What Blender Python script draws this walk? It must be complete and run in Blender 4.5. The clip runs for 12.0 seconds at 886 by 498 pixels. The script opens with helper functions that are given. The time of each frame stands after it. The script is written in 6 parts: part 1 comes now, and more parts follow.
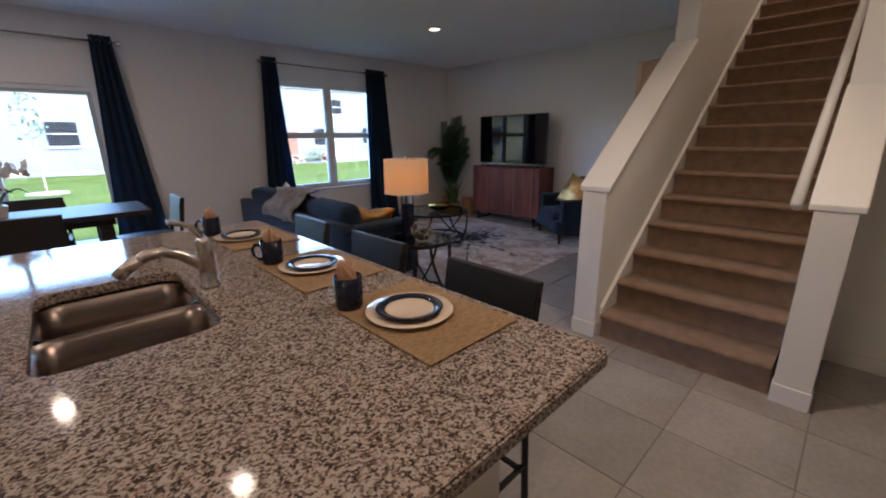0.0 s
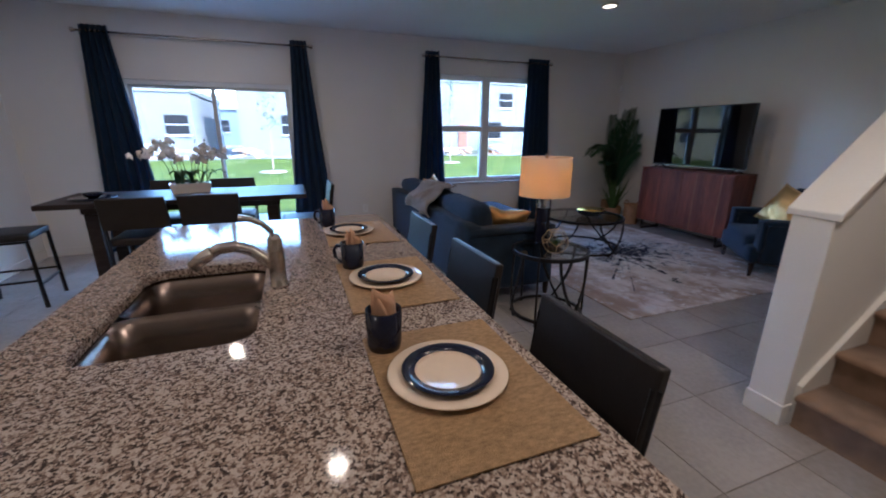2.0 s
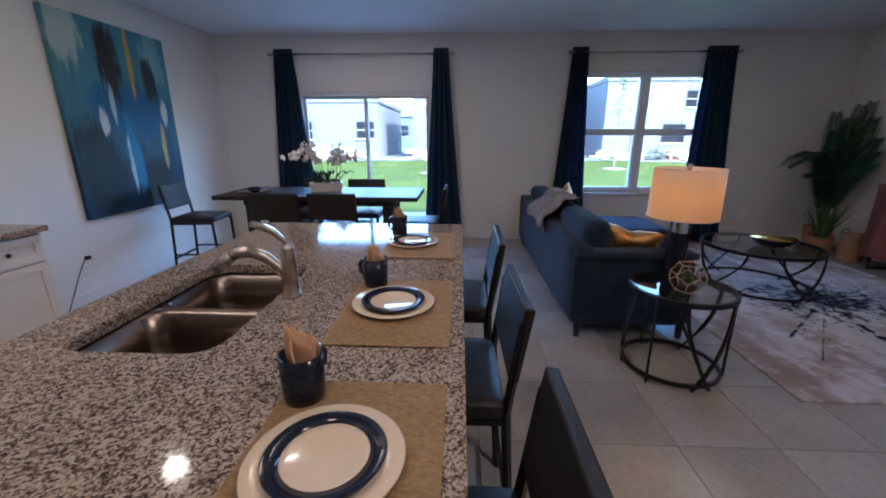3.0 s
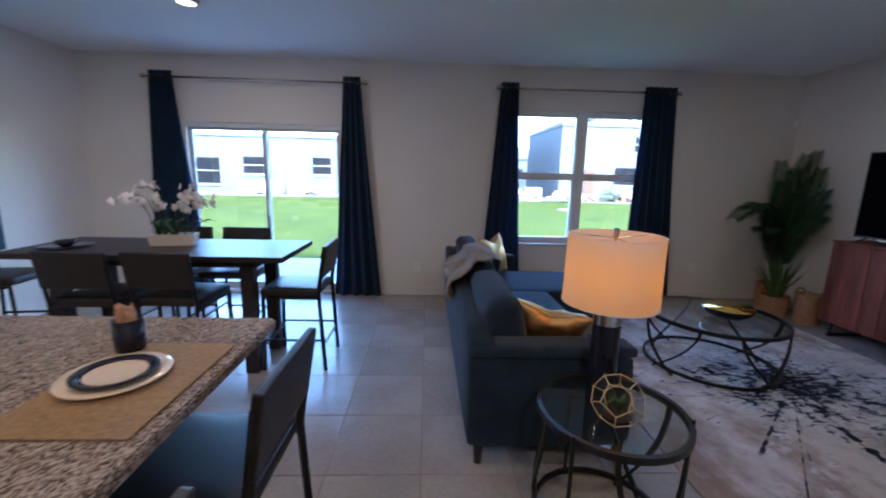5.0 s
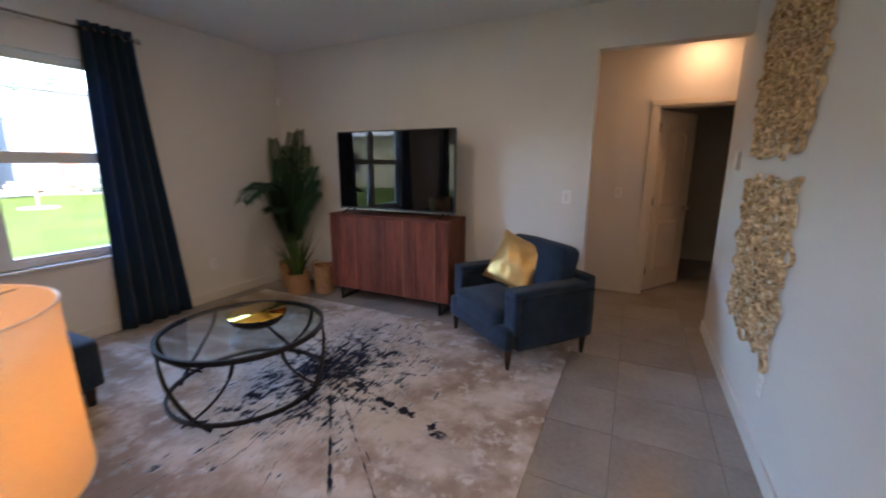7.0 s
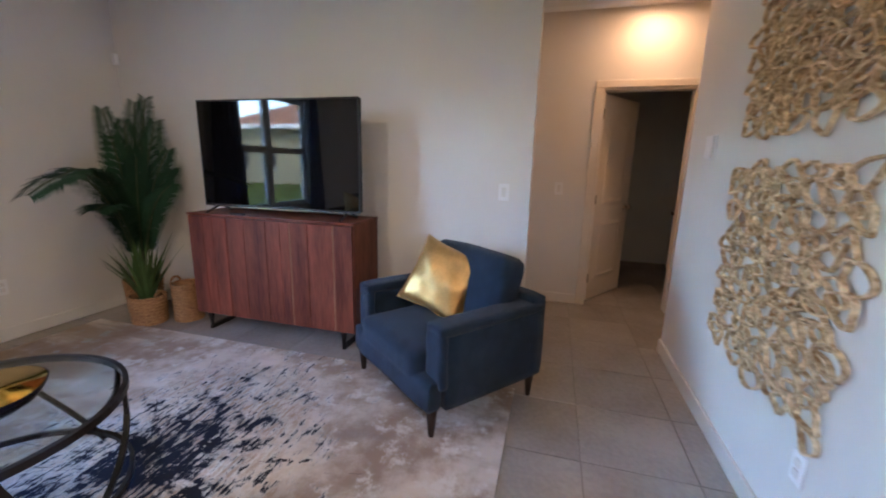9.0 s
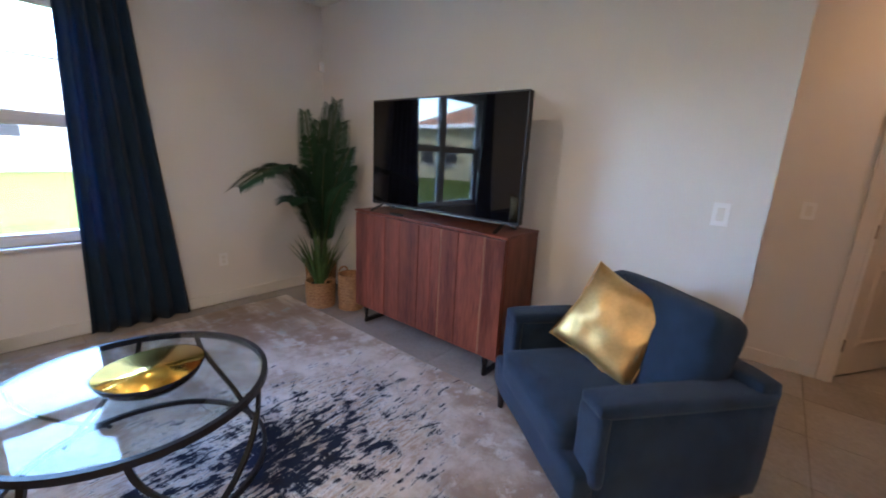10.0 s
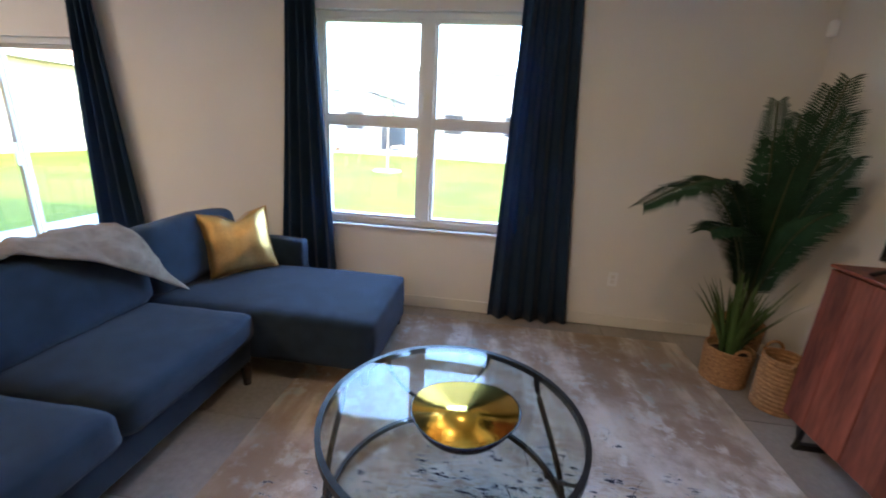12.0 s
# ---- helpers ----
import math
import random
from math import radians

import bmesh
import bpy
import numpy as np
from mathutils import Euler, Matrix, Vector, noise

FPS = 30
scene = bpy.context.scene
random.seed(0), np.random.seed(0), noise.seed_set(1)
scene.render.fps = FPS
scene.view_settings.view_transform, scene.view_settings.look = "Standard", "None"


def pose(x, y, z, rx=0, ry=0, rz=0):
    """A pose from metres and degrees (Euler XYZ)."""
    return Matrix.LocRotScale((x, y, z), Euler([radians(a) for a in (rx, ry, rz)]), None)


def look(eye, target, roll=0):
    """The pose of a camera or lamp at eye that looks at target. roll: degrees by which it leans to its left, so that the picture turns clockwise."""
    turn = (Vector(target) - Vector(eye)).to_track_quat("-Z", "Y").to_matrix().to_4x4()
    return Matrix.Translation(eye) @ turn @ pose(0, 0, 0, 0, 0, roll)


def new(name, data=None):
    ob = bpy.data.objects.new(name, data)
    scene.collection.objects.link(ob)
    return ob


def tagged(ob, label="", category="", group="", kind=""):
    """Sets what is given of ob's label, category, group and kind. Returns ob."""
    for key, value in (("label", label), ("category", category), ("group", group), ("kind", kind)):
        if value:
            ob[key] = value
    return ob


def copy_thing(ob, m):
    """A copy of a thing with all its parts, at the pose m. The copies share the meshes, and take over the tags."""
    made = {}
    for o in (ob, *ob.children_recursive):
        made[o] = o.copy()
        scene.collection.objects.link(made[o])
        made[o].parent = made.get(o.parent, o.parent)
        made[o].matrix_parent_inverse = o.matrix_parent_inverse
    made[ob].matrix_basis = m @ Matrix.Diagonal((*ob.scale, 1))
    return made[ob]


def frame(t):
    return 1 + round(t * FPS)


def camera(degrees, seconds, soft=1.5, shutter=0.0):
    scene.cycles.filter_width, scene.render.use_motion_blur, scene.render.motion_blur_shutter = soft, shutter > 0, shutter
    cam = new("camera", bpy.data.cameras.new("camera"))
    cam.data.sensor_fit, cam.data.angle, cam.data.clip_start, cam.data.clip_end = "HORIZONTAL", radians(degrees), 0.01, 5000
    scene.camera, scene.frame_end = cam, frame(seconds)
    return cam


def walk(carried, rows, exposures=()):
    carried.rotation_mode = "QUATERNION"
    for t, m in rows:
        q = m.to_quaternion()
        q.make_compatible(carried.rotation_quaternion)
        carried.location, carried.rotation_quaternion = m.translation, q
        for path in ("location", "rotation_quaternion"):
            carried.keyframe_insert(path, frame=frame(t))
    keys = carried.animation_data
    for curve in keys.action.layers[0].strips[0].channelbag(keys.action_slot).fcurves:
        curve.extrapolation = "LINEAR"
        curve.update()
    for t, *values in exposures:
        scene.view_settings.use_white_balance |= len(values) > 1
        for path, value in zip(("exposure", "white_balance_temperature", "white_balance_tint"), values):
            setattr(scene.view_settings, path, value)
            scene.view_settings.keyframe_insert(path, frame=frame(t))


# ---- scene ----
cam = camera(96.5, 12.0, 1.9, 0.2)
PATH = [
    (0, (-0.05, -0.137, 1.409), (1.281, 1.256, 0.874), -0.8),
    (0.5, (0.026, -0.164, 1.403), (1.458, 1.123, 0.864), -1.2),
    (1, (0.12, -0.152, 1.401), (1.398, 1.285, 0.85), -1.1),
    (1.5, (0.204, -0.108, 1.406), (1.208, 1.532, 0.855), -0.3),
    (2, (0.346, 0.02, 1.415), (1.02, 1.818, 0.856), 0.2),
    (2.5, (0.562, 0.116, 1.418), (0.846, 2.014, 0.854), 0.2),
    (2.7, (0.68, 0.139, 1.42), (0.787, 2.059, 0.860), 0.1),
    (3.5, (0.97, 0.315, 1.445), (0.66, 2.22, 0.935), 0.2),
    (4.3, (1.167, 0.615, 1.487), (0.496, 2.447, 1.046), 0.4),
    (4.5, (1.251, 0.765, 1.456), (0.775, 2.667, 1.06), 0.8),
    (5, (1.415, 1.069, 1.475), (1.498, 3.034, 1.109), 1.4),
    (5.5, (1.494, 1.388, 1.463), (2.091, 3.26, 1.09), 0.7),
    (6, (1.696, 1.567, 1.416), (2.716, 3.245, 1.039), 0.2),
    (6.5, (1.916, 1.685, 1.444), (3.341, 3.03, 1.043), 0.2),
    (7, (2.129, 1.822, 1.452), (3.892, 2.669, 1.034), 0.2),
    (7.2, (2.227, 1.857, 1.447), (4.078, 2.491, 1.030), 0.2),
    (8.8, (2.88, 1.984, 1.334), (4.802, 2.363, 0.929), 1.2),
    (9, (2.996, 2.029, 1.351), (4.882, 2.548, 0.933), 1.4),
    (9.5, (3.195, 2.118, 1.378), (4.939, 2.992, 0.94), 2.2),
    (10, (3.405, 2.172, 1.382), (4.907, 3.412, 0.93), 2.9),
    (10.5, (3.580, 2.263, 1.402), (4.739, 3.815, 0.907), 2.9),
    (11, (3.694, 2.45, 1.406), (4.425, 4.239, 0.891), 3.0),
    (11.5, (3.742, 2.626, 1.412), (4.001, 4.535, 0.88), 3.1),
    (12, (3.800, 2.765, 1.435), (3.570, 4.667, 0.871), 3.1),
]
EXPOSURES = [(0.0, 4.1, 5350, 13), (2.5, 4.15, 4800, 11), (5.0, 4.35, 4900, 11), (6.5, 4.72, 5950, 13), (9.5, 5.50, 5450, 12), (11.0, 5.32, 5550, 10), (12.0, 5.25, 6000, 8)]
walk(cam, [(t, look(eye, target, roll)) for t, eye, target, roll in PATH], EXPOSURES)


# ---- world, sun, lamps ----
world = bpy.data.worlds.new("world")
scene.world = world
world.use_nodes = True
sky = world.node_tree.nodes.new("ShaderNodeTexSky")
sky.sky_type, sky.sun_disc = "NISHITA", False
sky.sun_elevation, sky.sun_rotation = radians(38), radians(139)
sky.air_density, sky.dust_density = 1.0, 0.8
world.node_tree.links.new(sky.outputs[0], world.node_tree.nodes["Background"].inputs[0])
world.node_tree.nodes["Background"].inputs[1].default_value = 0.15


def lamp(name, kind, place, energy, colour, size=0.1, target=None):
    data = bpy.data.lights.new(name, kind)
    data.energy, data.color = energy, colour
    if kind == "AREA":
        data.shape, data.size = "DISK", size
    elif kind == "SUN":
        data.angle = size
    else:
        data.shadow_soft_size = size
    ob = new(name, data)
    ob.matrix_world = look(place, target or (place[0], place[1] + 0.001, place[2] - 1))
    return ob


WARM = (1.0, 0.70, 0.44)
lamp("sun", "SUN", (0, 0, 30), 1.0, (1.0, 0.95, 0.88), radians(1.5), (-15, 17, 12))
# (0.45, 0.3) and the pair at -1.2 are unseen, added to brighten the kitchen
CANS = [(3.62, 3.80), (-0.42, 4.40), (0.45, 2.42), (0.45, 0.3), (-1.2, 2.42), (-1.2, 0.3), (1.9, 0.30)]
for cx, cy in CANS:
    # the one at 1.9 is unseen too, placed to warm newel and stairs
    lamp("can_light", "AREA", (cx, cy, 2.699), 1.1 if cx == 1.9 else 0.55 if cx < 0 else 0.36, WARM, 0.10)
lamp("hall_light", "AREA", (6.78, 1.31, 2.689), 0.19, (1.0, 0.50, 0.22), 0.13)
lamp("stair_light", "AREA", (5.2, 0.5, 5.0), 0.8, WARM, 0.2)
lamp("lamp_bulb", "POINT", (2.225, 2.715, 1.09), 0.078, (1.0, 0.31, 0.012), 0.035)

# ---- materials ----


def mat(name, col, rough=0.6, metal=0.0, var=0.12, scale=6.0, bump=0.08, bscale=90.0, stretch=(1, 1, 1), col2=None, rand=0.0, spec=0.5, coat=0.0, sheen=0.0, detail=4.0):
    m = bpy.data.materials.new(name)
    m.use_nodes = True
    n, l = m.node_tree.nodes, m.node_tree.links
    b = n["Principled BSDF"]
    b.inputs["Roughness"].default_value, b.inputs["Metallic"].default_value = rough, metal
    b.inputs["Specular IOR Level"].default_value, b.inputs["Coat Weight"].default_value = spec, coat
    b.inputs["Sheen Weight"].default_value = sheen
    tc, mp = n.new("ShaderNodeTexCoord"), n.new("ShaderNodeMapping")
    l.new(tc.outputs["Object"], mp.inputs[0])
    mp.inputs["Scale"].default_value = stretch
    big, fine = n.new("ShaderNodeTexNoise"), n.new("ShaderNodeTexNoise")
    for tex, s in ((big, scale), (fine, bscale)):
        l.new(mp.outputs[0], tex.inputs[0])
        tex.inputs["Scale"].default_value, tex.inputs["Detail"].default_value = s, detail
    two = n.new("ShaderNodeMix")
    two.data_type = "FLOAT"
    two.inputs[0].default_value = 0.35
    l.new(big.outputs[0], two.inputs[2])
    l.new(fine.outputs[0], two.inputs[3])
    ramp = n.new("ShaderNodeValToRGB")
    lo = tuple(c * (1 - var) for c in col)
    hi = tuple(min(1.0, c * (1 + var)) for c in (col2 or col))
    ramp.color_ramp.elements[0].position, ramp.color_ramp.elements[1].position = 0.36, 0.64
    ramp.color_ramp.elements[0].color, ramp.color_ramp.elements[1].color = (*lo, 1), (*hi, 1)
    l.new(two.outputs[0], ramp.inputs[0])
    out = ramp.outputs[0]
    if rand:
        info, hsv, mr = n.new("ShaderNodeObjectInfo"), n.new("ShaderNodeHueSaturation"), n.new("ShaderNodeMapRange")
        l.new(info.outputs["Random"], mr.inputs[0])
        mr.inputs["To Min"].default_value, mr.inputs["To Max"].default_value = 1 - rand, 1 + rand
        l.new(mr.outputs[0], hsv.inputs["Value"])
        l.new(out, hsv.inputs["Color"])
        out = hsv.outputs[0]
        add = n.new("ShaderNodeVectorMath")
        add.operation = "ADD"
        l.new(tc.outputs["Object"], add.inputs[0])
        sc = n.new("ShaderNodeVectorMath")
        sc.operation = "SCALE"
        sc.inputs[0].default_value = (7.3, 5.1, 3.7)
        l.new(info.outputs["Random"], sc.inputs["Scale"])
        l.new(sc.outputs[0], add.inputs[1])
        l.new(add.outputs[0], mp.inputs[0])
    l.new(out, b.inputs["Base Color"])
    if bump:
        bp = n.new("ShaderNodeBump")
        bp.inputs["Strength"].default_value, bp.inputs["Distance"].default_value = bump, 0.01
        l.new(fine.outputs[0], bp.inputs["Height"])
        l.new(bp.outputs[0], b.inputs["Normal"])
    return m


def thin_glass(name, tint, face=0.04):
    """Clear pane: sees straight through, with gloss that grows towards grazing views."""
    m = bpy.data.materials.new(name)
    m.use_nodes = True
    n, l = m.node_tree.nodes, m.node_tree.links
    n.remove(n["Principled BSDF"])
    clear, gloss, weight, mix = n.new("ShaderNodeBsdfTransparent"), n.new("ShaderNodeBsdfGlossy"), n.new("ShaderNodeLayerWeight"), n.new("ShaderNodeMixShader")
    clear.inputs[0].default_value = (*tint, 1)
    gloss.inputs["Roughness"].default_value = 0.0
    weight.inputs[0].default_value = 0.5
    power, scale = n.new("ShaderNodeMath"), n.new("ShaderNodeMath")
    power.operation, scale.operation = "POWER", "MULTIPLY_ADD"
    power.inputs[1].default_value = 5.0
    scale.inputs[1].default_value, scale.inputs[2].default_value = 1 - face, face
    l.new(weight.outputs["Facing"], power.inputs[0])
    l.new(power.outputs[0], scale.inputs[0])
    l.new(scale.outputs[0], mix.inputs[0])
    l.new(clear.outputs[0], mix.inputs[1])
    l.new(gloss.outputs[0], mix.inputs[2])
    l.new(mix.outputs[0], n["Material Output"].inputs[0])
    return m


def graph(name, rough=0.5):
    """A principled material with its node tools, for the patterned surfaces."""
    m = bpy.data.materials.new(name)
    m.use_nodes = True
    n, l = m.node_tree.nodes, m.node_tree.links
    b = n["Principled BSDF"]
    b.inputs["Roughness"].default_value = rough

    def node(kind, **sets):
        k = n.new(kind)
        for i, v in sets.pop("ins", {}).items():
            if isinstance(v, bpy.types.NodeSocket):
                l.new(v, k.inputs[i])
            else:
                k.inputs[i].default_value = v
        if "op" in sets:
            k.operation = sets["op"]
        return k

    def math_(op, a, c=0.0, d=0.0):
        return node("ShaderNodeMath", op=op, ins={0: a, 1: c, 2: d}).outputs[0]

    def mix(f, a, c):
        k = n.new("ShaderNodeMix")
        k.data_type = "RGBA"
        for i, v in ((0, f), (6, a), (7, c)):
            if isinstance(v, bpy.types.NodeSocket):
                l.new(v, k.inputs[i])
            else:
                k.inputs[i].default_value = v if i == 0 else (*v, 1)
        return k.outputs[2]

    def step(v, lo, hi):
        k = node("ShaderNodeMapRange", ins={0: v, 1: lo, 2: hi})
        k.interpolation_type = "SMOOTHSTEP"
        return k.outputs[0]

    return m, n, l, b, node, math_, mix, step


M = {}
M["wall"] = mat("wall_paint", (0.80, 0.78, 0.74), 0.75, var=0.03, scale=1.2, bump=0.12, bscale=160)
M["ceiling"] = mat("ceiling_paint", (0.84, 0.84, 0.83), 0.85, var=0.03, scale=1.0, bump=0.35, bscale=70)
M["white"] = mat("white_trim", (0.80, 0.78, 0.74), 0.35, var=0.03, scale=3, bump=0.02)
M["vinyl"] = mat("white_vinyl", (0.78, 0.80, 0.80), 0.3, var=0.02, scale=4, bump=0.01)
M["alu"] = mat("grey_sash", (0.50, 0.51, 0.50), 0.35, var=0.03, scale=4, bump=0.01)
M["door"] = mat("door_paint", (0.78, 0.72, 0.64), 0.4, var=0.03, scale=3, bump=0.03)
M["tile"] = mat("floor_tile", (0.345, 0.318, 0.298), 0.26, var=0.14, scale=2.5, bump=0.03, bscale=40, rand=0.07, detail=6)
M["grout"] = mat("grout", (0.22, 0.20, 0.18), 0.9, var=0.1)
M["carpet"] = mat("stair_carpet", (0.31, 0.205, 0.135), 0.95, var=0.22, scale=14, bump=0.7, bscale=420, sheen=0.2, spec=0.1)
M["black"] = mat("black_leather", (0.013, 0.010, 0.009), 0.45, var=0.25, scale=12, bump=0.1, bscale=220)
M["iron"] = mat("black_iron", (0.022, 0.022, 0.024), 0.38, metal=0.6, var=0.3, scale=14, bump=0.05)
M["espresso"] = mat("espresso_wood", (0.030, 0.022, 0.020), 0.42, spec=0.25, var=0.3, scale=5, bump=0.05, stretch=(1, 8, 8))
M["sofa"] = mat("navy_weave", (0.014, 0.029, 0.056), 0.9, var=0.22, scale=9, bump=0.4, bscale=520, sheen=0.10, spec=0.2)
M["curtain"] = mat("navy_curtain", (0.012, 0.034, 0.075), 0.8, var=0.2, scale=7, bump=0.2, bscale=420, sheen=0.15, spec=0.2)
M["gold"] = mat("gold_satin", (0.62, 0.40, 0.15), 0.42, metal=0.75, var=0.12, scale=10, bump=0.12, bscale=60)
M["bowl_gold"] = mat("polished_gold", (0.95, 0.64, 0.12), 0.20, metal=1.0, var=0.06, scale=6, bump=0.2, bscale=22)
M["brass"] = mat("antique_brass", (0.66, 0.50, 0.27), 0.42, metal=0.55, var=0.2, scale=25, bump=0.15, bscale=80)
M["band"] = mat("hammered_brass", (0.54, 0.325, 0.14), 0.45, metal=0.2, var=0.3, scale=28, bump=0.25, bscale=70, col2=(0.83, 0.62, 0.40), rand=0.12)
M["throw"] = mat("taupe_throw", (0.25, 0.20, 0.165), 0.95, var=0.25, scale=20, bump=0.8, bscale=260, sheen=0.3, spec=0.1)
M["wood"] = mat("acacia_wood", (0.115, 0.025, 0.014), 0.42, var=0.28, scale=2.4, bump=0.04, bscale=18, stretch=(4, 4, 0.5), col2=(0.20, 0.055, 0.030), spec=0.3, rand=0.2, detail=8)
M["sapwood"] = mat("acacia_sapwood", (0.26, 0.115, 0.06), 0.45, var=0.25, scale=3, bump=0.04, bscale=18, stretch=(4, 4, 0.5), spec=0.3)
M["steel"] = mat("brushed_steel", (0.25, 0.205, 0.18), 0.27, metal=1.0, var=0.08, scale=3, bump=0.03, bscale=120, stretch=(1, 20, 1))
M["nickel"] = mat("brushed_nickel", (0.55, 0.50, 0.45), 0.25, metal=1.0, var=0.05)
M["chrome"] = mat("chrome", (0.62, 0.61, 0.60), 0.15, metal=1.0, var=0.03)
M["mug"] = mat("navy_glaze", (0.010, 0.012, 0.028), 0.12, var=0.2, scale=8, bump=0.01)
M["plate"] = mat("cream_glaze", (0.72, 0.60, 0.47), 0.14, var=0.03, bump=0.0)
M["rim"] = mat("navy_rim_glaze", (0.010, 0.014, 0.035), 0.14, var=0.1, bump=0.0)
M["napkin"] = mat("tan_napkin", (0.55, 0.33, 0.20), 0.9, var=0.12, scale=20, bump=0.3, bscale=300)
M["mat"] = mat("woven_jute", (0.42, 0.27, 0.13), 0.9, var=0.28, scale=70, bump=0.8, bscale=260, stretch=(1, 2.5, 1))
M["cab"] = mat("cabinet_paint", (0.76, 0.70, 0.62), 0.35, var=0.02, scale=3, bump=0.02)
M["leaf"] = mat("palm_leaf", (0.020, 0.060, 0.030), 0.65, spec=0.3, var=0.35, scale=6, bump=0.1, rand=0.2)
M["grass_leaf"] = mat("grass_leaf", (0.060, 0.120, 0.030), 0.5, var=0.35, scale=8, bump=0.1, rand=0.2)
M["stem"] = mat("palm_stem", (0.060, 0.075, 0.030), 0.6, var=0.3)
M["basket"] = mat("seagrass_basket", (0.38, 0.21, 0.095), 0.85, var=0.35, scale=40, bump=0.6, bscale=90, stretch=(1, 1, 2.5))
M["soil"] = mat("dark_soil", (0.03, 0.02, 0.015), 0.95, var=0.4, scale=30, bump=0.6)
M["petal"] = mat("white_petal", (0.80, 0.78, 0.78), 0.6, var=0.05, bump=0.05)
M["ceramic"] = mat("white_ceramic", (0.76, 0.72, 0.68), 0.3, var=0.03)
M["plastic"] = mat("white_plastic", (0.90, 0.90, 0.89), 0.4, var=0.02, bump=0.0)
M["tv"] = mat("tv_screen", (0.004, 0.004, 0.005), 0.035, var=0.02, bump=0.0, spec=0.45)
M["tvframe"] = mat("tv_frame", (0.006, 0.006, 0.007), 0.5, var=0.1, bump=0.02)
M["lawn"] = mat("lawn", (0.046, 0.059, 0.004), 0.9, var=0.2, scale=0.5, bump=0.8, bscale=35, col2=(0.057, 0.070, 0.006), spec=0.1)
M["sand"] = mat("bare_sand", (0.15, 0.135, 0.12), 0.95, var=0.25, scale=0.6, bump=0.6, bscale=12)
M["block"] = mat("pale_block_wall", (0.115, 0.114, 0.114), 0.9, var=0.08, scale=0.8, bump=0.3, bscale=6)
M["grey_block"] = mat("grey_block_wall", (0.095, 0.108, 0.13), 0.9, var=0.1, scale=0.8, bump=0.3, bscale=6)
# near-black colour standing for the shade inside the houses' window openings
M["opening_shade"] = mat("painted_opening_shade", (0.014, 0.014, 0.015), 0.9, var=0.2, spec=0.05)
M["cream_wall"] = mat("cream_stucco", (0.26, 0.225, 0.135), 0.9, var=0.06, scale=1.0, bump=0.3, bscale=20)
M["brown_door"] = mat("rust_boards", (0.12, 0.05, 0.025), 0.8, var=0.3, scale=2)
M["concrete"] = mat("concrete", (0.30, 0.295, 0.285), 0.85, var=0.1, scale=2, bump=0.3, bscale=30)
M["shingle"] = mat("roof_shingle", (0.16, 0.15, 0.14), 0.9, var=0.2, scale=3, bump=0.4, bscale=12)
M["clay_roof"] = mat("clay_shingle", (0.30, 0.135, 0.065), 0.9, var=0.2, scale=3, bump=0.4, bscale=12)
M["bark"] = mat("bark", (0.20, 0.15, 0.11), 0.9, var=0.3, scale=8, bump=0.6)
M["tree_leaf"] = mat("tree_leaf", (0.05, 0.085, 0.03), 0.6, var=0.4, scale=3)
M["tarp"] = mat("orange_tarp", (0.35, 0.11, 0.03), 0.7, var=0.3, scale=3)
M["brush"] = mat("cut_brush", (0.10, 0.11, 0.07), 0.9, var=0.4, scale=4)
M["wrap"] = mat("white_wrap", (0.30, 0.30, 0.31), 0.6, var=0.1, scale=4)
M["lumber"] = mat("lumber", (0.42, 0.26, 0.15), 0.8, var=0.3, scale=3, bump=0.3)
M["porcelain"] = mat("porcelain", (0.75, 0.74, 0.72), 0.12, var=0.02, bump=0.0)
M["tray_wood"] = mat("tray_wood", (0.36, 0.18, 0.07), 0.45, var=0.3, scale=5, bump=0.08, stretch=(1, 6, 1))
M["canvas_dark"] = mat("dark_print", (0.10, 0.06, 0.07), 0.7, var=0.9, scale=5, col2=(0.4, 0.34, 0.33), bump=0.05)
M["glass"] = thin_glass("pane_glass", (0.97, 0.985, 0.98))
M["table_glass"] = thin_glass("table_glass", (0.90, 0.94, 0.93), 0.05)
M["terr_glass"] = thin_glass("terrarium_glass", (0.95, 0.95, 0.93))

m, n, l, b, node, math_, mix, step = graph("lit_diffuser", 0.5)
b.inputs["Emission Color"].default_value, b.inputs["Emission Strength"].default_value = (1.0, 0.72, 0.45, 1), 0.3
M["diffuser"] = m

# granite worktop: cream, tan and near-black grains
m, n, l, b, node, math_, mix, step = graph("granite", 0.075)
tc = node("ShaderNodeTexCoord").outputs["Object"]
warp = node("ShaderNodeTexNoise", ins={0: tc, "Scale": 60.0, "Detail": 3.0})
shift = node("ShaderNodeVectorMath", op="MULTIPLY_ADD", ins={0: warp.outputs[1], 1: (0.014, 0.014, 0.014), 2: tc}).outputs[0]
grain = node("ShaderNodeTexVoronoi", ins={0: shift, "Scale": 205.0})
val = node("ShaderNodeSeparateColor", ins={0: grain.outputs["Color"]}).outputs[0]
patch = node("ShaderNodeTexNoise", ins={0: tc, "Scale": 100.0, "Detail": 4.0}).outputs[0]
v = math_("MULTIPLY_ADD", patch, 0.85, math_("MULTIPLY", val, 0.75))
ramp = node("ShaderNodeValToRGB", ins={0: v})
e = ramp.color_ramp.elements
e[0].position, e[0].color = 0.52, (0.050, 0.038, 0.034, 1)
e[1].position, e[1].color = 0.64, (0.135, 0.096, 0.078, 1)
